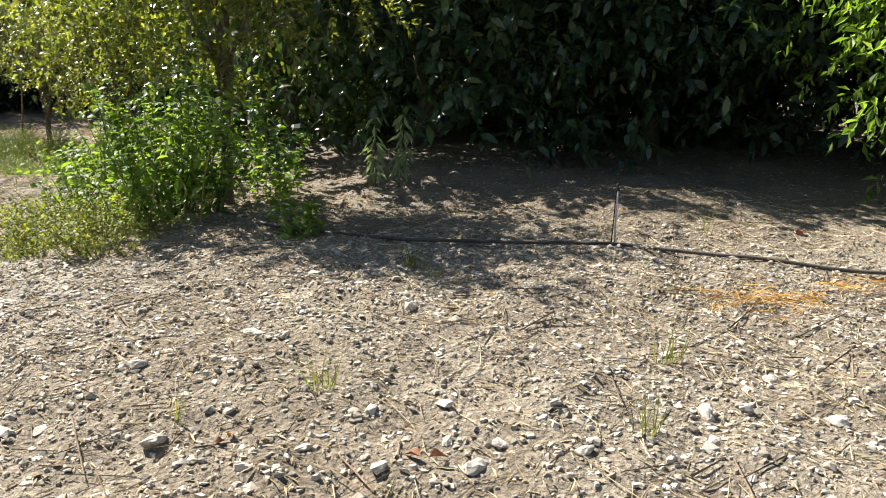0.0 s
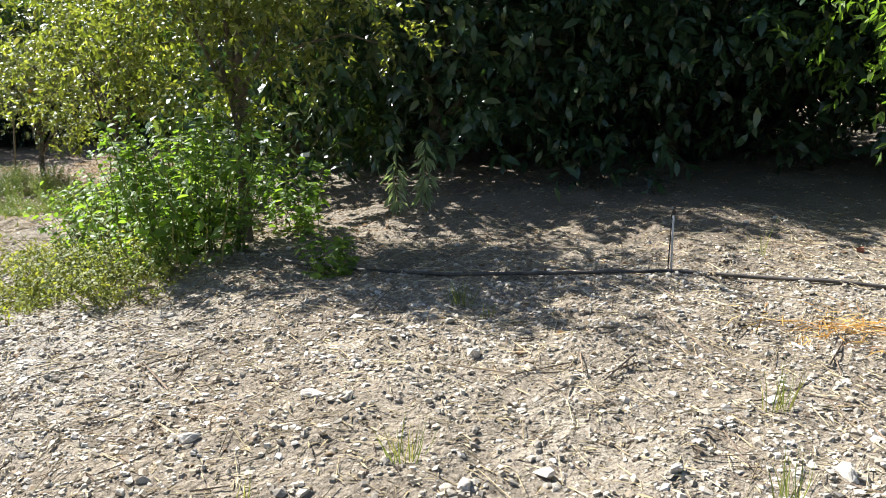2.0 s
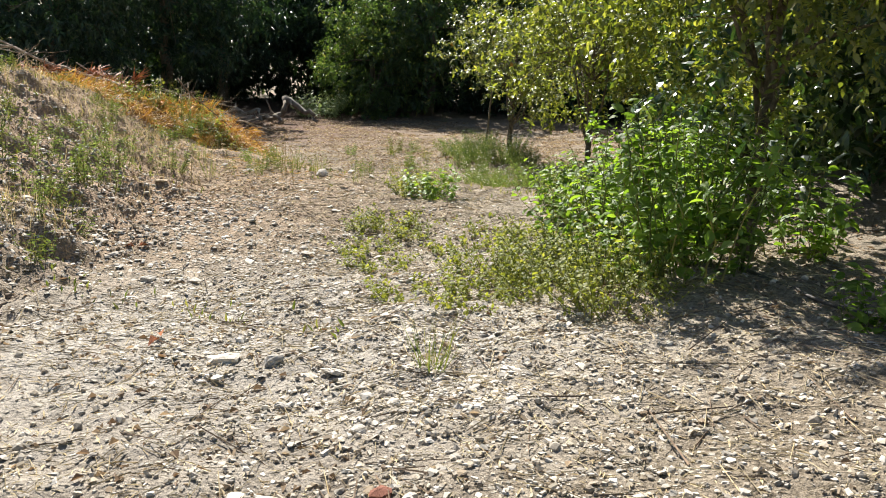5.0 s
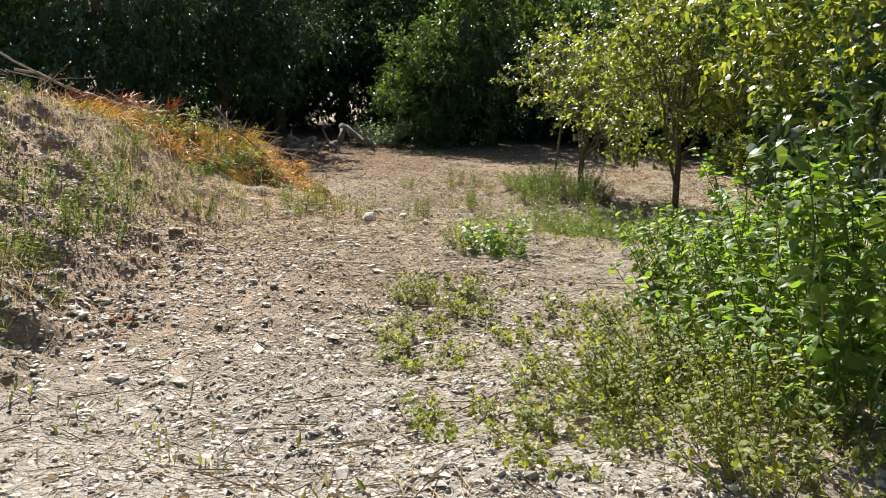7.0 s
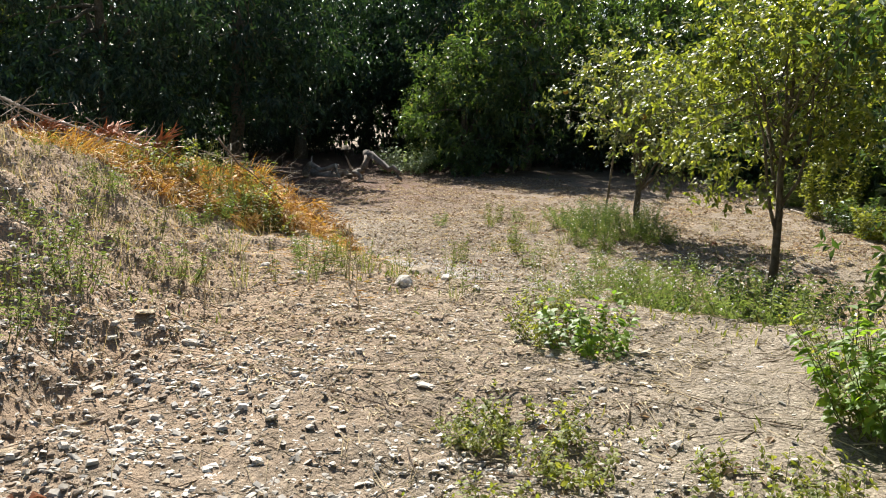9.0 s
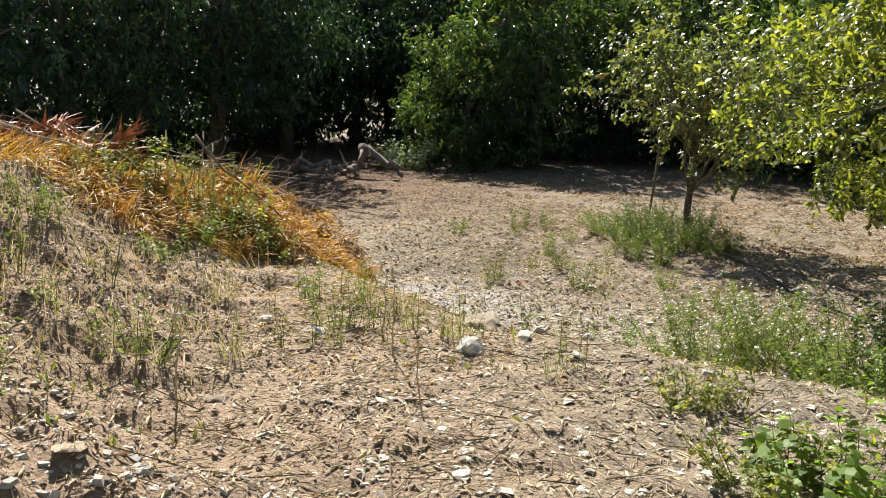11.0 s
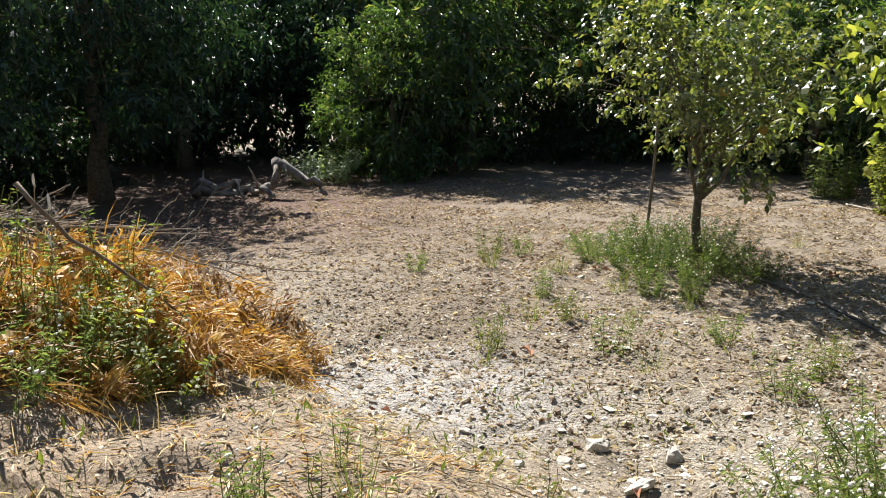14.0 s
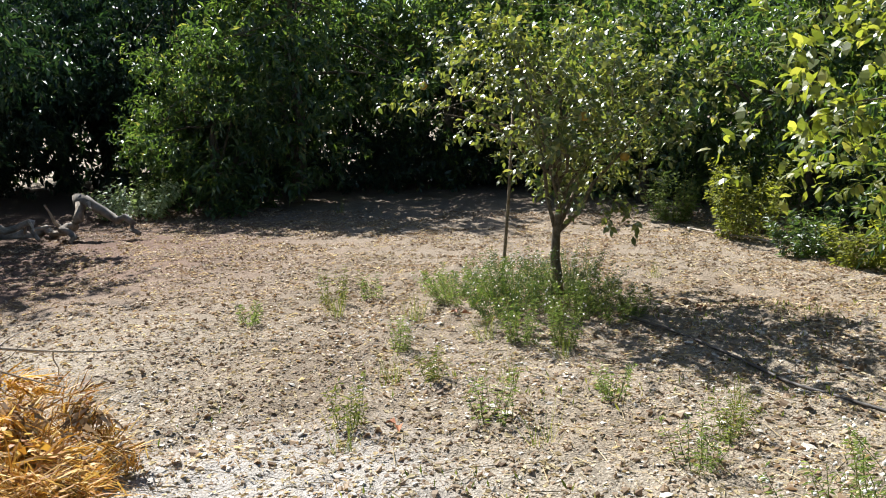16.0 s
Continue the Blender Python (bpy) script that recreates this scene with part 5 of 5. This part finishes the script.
lying(556, 3500, (-10.0, -6.4, 4.5, 8.0), SHARD, 0.009, 0.032, (0.5, 0.9), EARTH, "soil_clods", "rough brown clods of earth at the foot of the bank", "soil", 0.15, 2.2, lambda x, y, r: (x < bank_foot(y) + 0.5) & (lattice(x * 1.2, y * 1.2, 71) > 0.35))

STALK = (np.array([[-0.5, 0, 0], [0.5, 0, 0], [0, 0, 0.6], [-0.3, 1, 0.1], [0.3, 1, 0.1], [0, 1, 0.5]]), np.array([[0, 1, 4], [0, 4, 3], [1, 2, 5], [1, 5, 4], [2, 0, 3], [2, 3, 5]]))


def stalks(seed, n, box, lo, hi, thick, material, label, keep=None):
    rng, x, y = strewn(seed, n, *box, keep)
    k = len(x)
    a = rng.uniform(0, 2 * np.pi, k)
    ln = lo + (hi - lo) * rng.uniform(0, 1, k) ** 2
    e = np.stack([np.cos(a), np.sin(a)], -1) * ln[:, None]
    z0, z1 = ground_z(x, y), ground_z(x + e[:, 0], y + e[:, 1])
    way = np.stack([e[:, 0], e[:, 1], z1 - z0 + rng.uniform(0, 0.1, k) * ln], -1)
    th = thick * rng.uniform(0.5, 1.5, k)
    geo = scatter(STALK, np.stack([x, y, z0 + 0.006], -1), frames(way, np.repeat(np.array([[0, 0, 1.0]]), k, 0)), np.stack([th, ln, th], -1))
    return tagged(new("plant_stalks", mesh_of("plant_stalks", *geo, material)), label, "stalks", kind="stuff")


stalks(561, 10000, (-6.0, 3.6, 1.4, 8.0), 0.03, 0.24, 0.004, DRY, "dry straw-coloured stalks lying on the soil")
stalks(562, 6500, (-10.0, -2.0, 4.0, 12.5), 0.04, 0.25, 0.005, DRY, "dry stalks lying along the path")
stalks(563, 5000, (-14.0, -5.0, 12.0, 24.0), 0.06, 0.3, 0.007, DRY, "dry stalks lying over the lower clearing")
stalks(565, 5000, (-14.0, -7.0, 5.0, 13.0), 0.05, 0.35, 0.008, DRY, "dry stalks lying over the bank", on_bank)
lying(576, 2200, (-14.0, -7.0, 5.0, 13.0), [leaf_simple(0.5, 0.9, 0.3)], 0.02, 0.06, (0.4, 0.9), LITTER, "fallen_leaves", "dry leaves scattered over the bank", "leaf litter", 0.06, 1.5)
lying(535, 4500, (-13.0, -6.8, 5.0, 8.8), CHIP, 0.01, 0.05, (0.25, 0.6), STONE, "gravel", "stones and chips in the earth of the bank", "gravel", 0.25, 2.4)
stalks(564, 2200, (-10.0, 3.0, 2.0, 12.5), 0.1, 0.5, 0.007, TWIG, "thin brown twigs lying on the soil")

CURL = leaf_simple(0.5, 0.5, 0.12)


def in_clearing(x, y, rng):
    crest = 11.5 + 0.33 * np.maximum(0, -8.5 - x) + 2.3
    return (y > crest) & (lattice(x * 0.7, y * 0.7, 51) * 0.5 + np.minimum(y - 14, 5) * 0.08 + rng.normal(0, 0.2, len(x)) > 0.3)


lying(571, 115000, (-21.5, -4.0, 14.0, 29.5), [CURL, leaf_simple(0.7, 0.7, 0.1)], 0.025, 0.07, (0.3, 0.7), LITTER, "fallen_leaves", "brown and tan fallen leaves over the lower clearing", "leaf litter", 0.06, 1.5, in_clearing)
lying(572, 32000, (-21.0, -4.0, 15.0, 30.0), [CURL, leaf_simple(0.7, 0.7, 0.1)], 0.045, 0.11, (0.5, 1.0), LITTER, "fallen_leaves", "curled tan leaves over the far side of the clearing", "leaf litter", 0.06, 1.5,
      lambda x, y, r: r.uniform(0, 1, len(x)) < step((y - 15.0) / 8.0) * (0.5 + lattice(x * 0.8, y * 0.8, 81)))
lying(575, 5000, (-9.5, 0.5, 3.0, 9.5), [CURL], 0.03, 0.08, (0.8, 1.5), LITTER, "fallen_leaves", "scattered dry leaves on the path", "leaf litter", 0.06, 1.5, lambda x, y, r: lattice(x * 0.6, y * 0.6, 57) + r.normal(0, 0.2, len(x)) > 0.6)
lying(578, 6000, (-2.5, 6.0, 5.8, 11.5), [CURL], 0.03, 0.075, (0.5, 1.0), LITTER, "fallen_leaves", "dull brown fallen leaves under the dark hedge", "leaf litter", 0.06, 1.5)

FLAKE = [leaf_oval(0.8, 0.7, 0.25), leaf_oval(0.5, 0.9, 0.35)]
PALE_LITTER = leafy("bleached_leaf_litter", [(0.0, (0.2, 0.14, 0.09)), (0.3, (0.36, 0.29, 0.205)), (0.7, (0.5, 0.44, 0.345)), (1.0, (0.66, 0.61, 0.53))], (1.0, 0.92, 0.8), 0.75, 0.25, 0.25)
lying(601, 15000, (-8.5, -0.5, 2.2, 11.5), FLAKE, 0.018, 0.055, (0.5, 1.1), PALE_LITTER, "fallen_leaves", "bleached broken leaves trodden into the path", "leaf litter", 0.06, 1.7, lambda x, y, r: np.abs(x + 2.0 + 0.72 * (y - 2.8)) < 1.3 + r.normal(0, 0.7, len(x)))
lying(602, 7000, (-13.5, -6.8, 4.6, 11.5), FLAKE, 0.018, 0.05, (0.5, 1.1), PALE_LITTER, "fallen_leaves", "broken dry leaves over the earth of the bank", "leaf litter", 0.06, 1.7)
lying(603, 5000, (-3.0, 3.2, 1.8, 6.5), FLAKE, 0.015, 0.045, (0.5, 1.1), PALE_LITTER, "fallen_leaves", "broken dry leaves among the stones", "leaf litter", 0.06, 2.0)
lying(604, 15000, (-18.0, -4.0, 14.2, 27.0), FLAKE, 0.04, 0.1, (0.6, 1.2), LITTER, "fallen_leaves", "large curled brown leaves over the lower clearing", "leaf litter", 0.08, 1.8, lambda x, y, r: lattice(x * 0.9, y * 0.9, 87) + r.normal(0, 0.2, len(x)) > 0.42)
BIT = leaf_simple(0.12, 0.5, 0.03)
lying(591, 15000, (-11.5, -5.0, 8.0, 13.5), [BIT], 0.03, 0.13, (0.6, 1.2), DRY, "straw_bits", "short bits of dry straw strewn over the terrace edge", "straw", 0.1, 1.6)
lying(592, 46000, (-19.0, -4.0, 13.0, 28.0), [BIT, CURL], 0.035, 0.1, (0.5, 1.0), DRY_BLADE, "straw_bits", "short bits of dry straw strewn over the lower clearing", "straw", 0.1, 1.6)
lying(593, 22000, (-5.5, 3.0, 1.7, 7.5), [BIT], 0.02, 0.09, (0.6, 1.2), DRY, "straw_bits", "short bits of dry straw strewn over the soil", "straw", 0.1, 1.8)
lying(594, 2000, (-11.5, -8.0, 10.0, 13.0), [BIT], 0.03, 0.12, (0.6, 1.2), STRAW, "straw_bits", "golden bits of straw blown from the heap", "straw", 0.1, 1.6)

# sparse green sprouts
rng, x, y = strewn(581, 9000, -12.5, -3.0, 5.0, 21.0, lambda x, y, r: lattice(x * 0.8, y * 0.8, 61) + r.normal(0, 0.08, len(x)) > 0.72)
n = len(x)
d = unit(rng.normal(0, 0.4, (n, 3)) + np.array([0, 0, 1.0]))
h = rng.uniform(0.03, 0.1, n)
tagged(new("sprouts", mesh_of("sprouts", *scatter(leaf_simple(0.22), np.stack([x, y, ground_z(x, y) - 0.01], -1), frames(d, rng.normal(0, 1, (n, 3))), h), GRASS)),
       "sparse small green sprouts on bare soil", "weeds", kind="stuff")
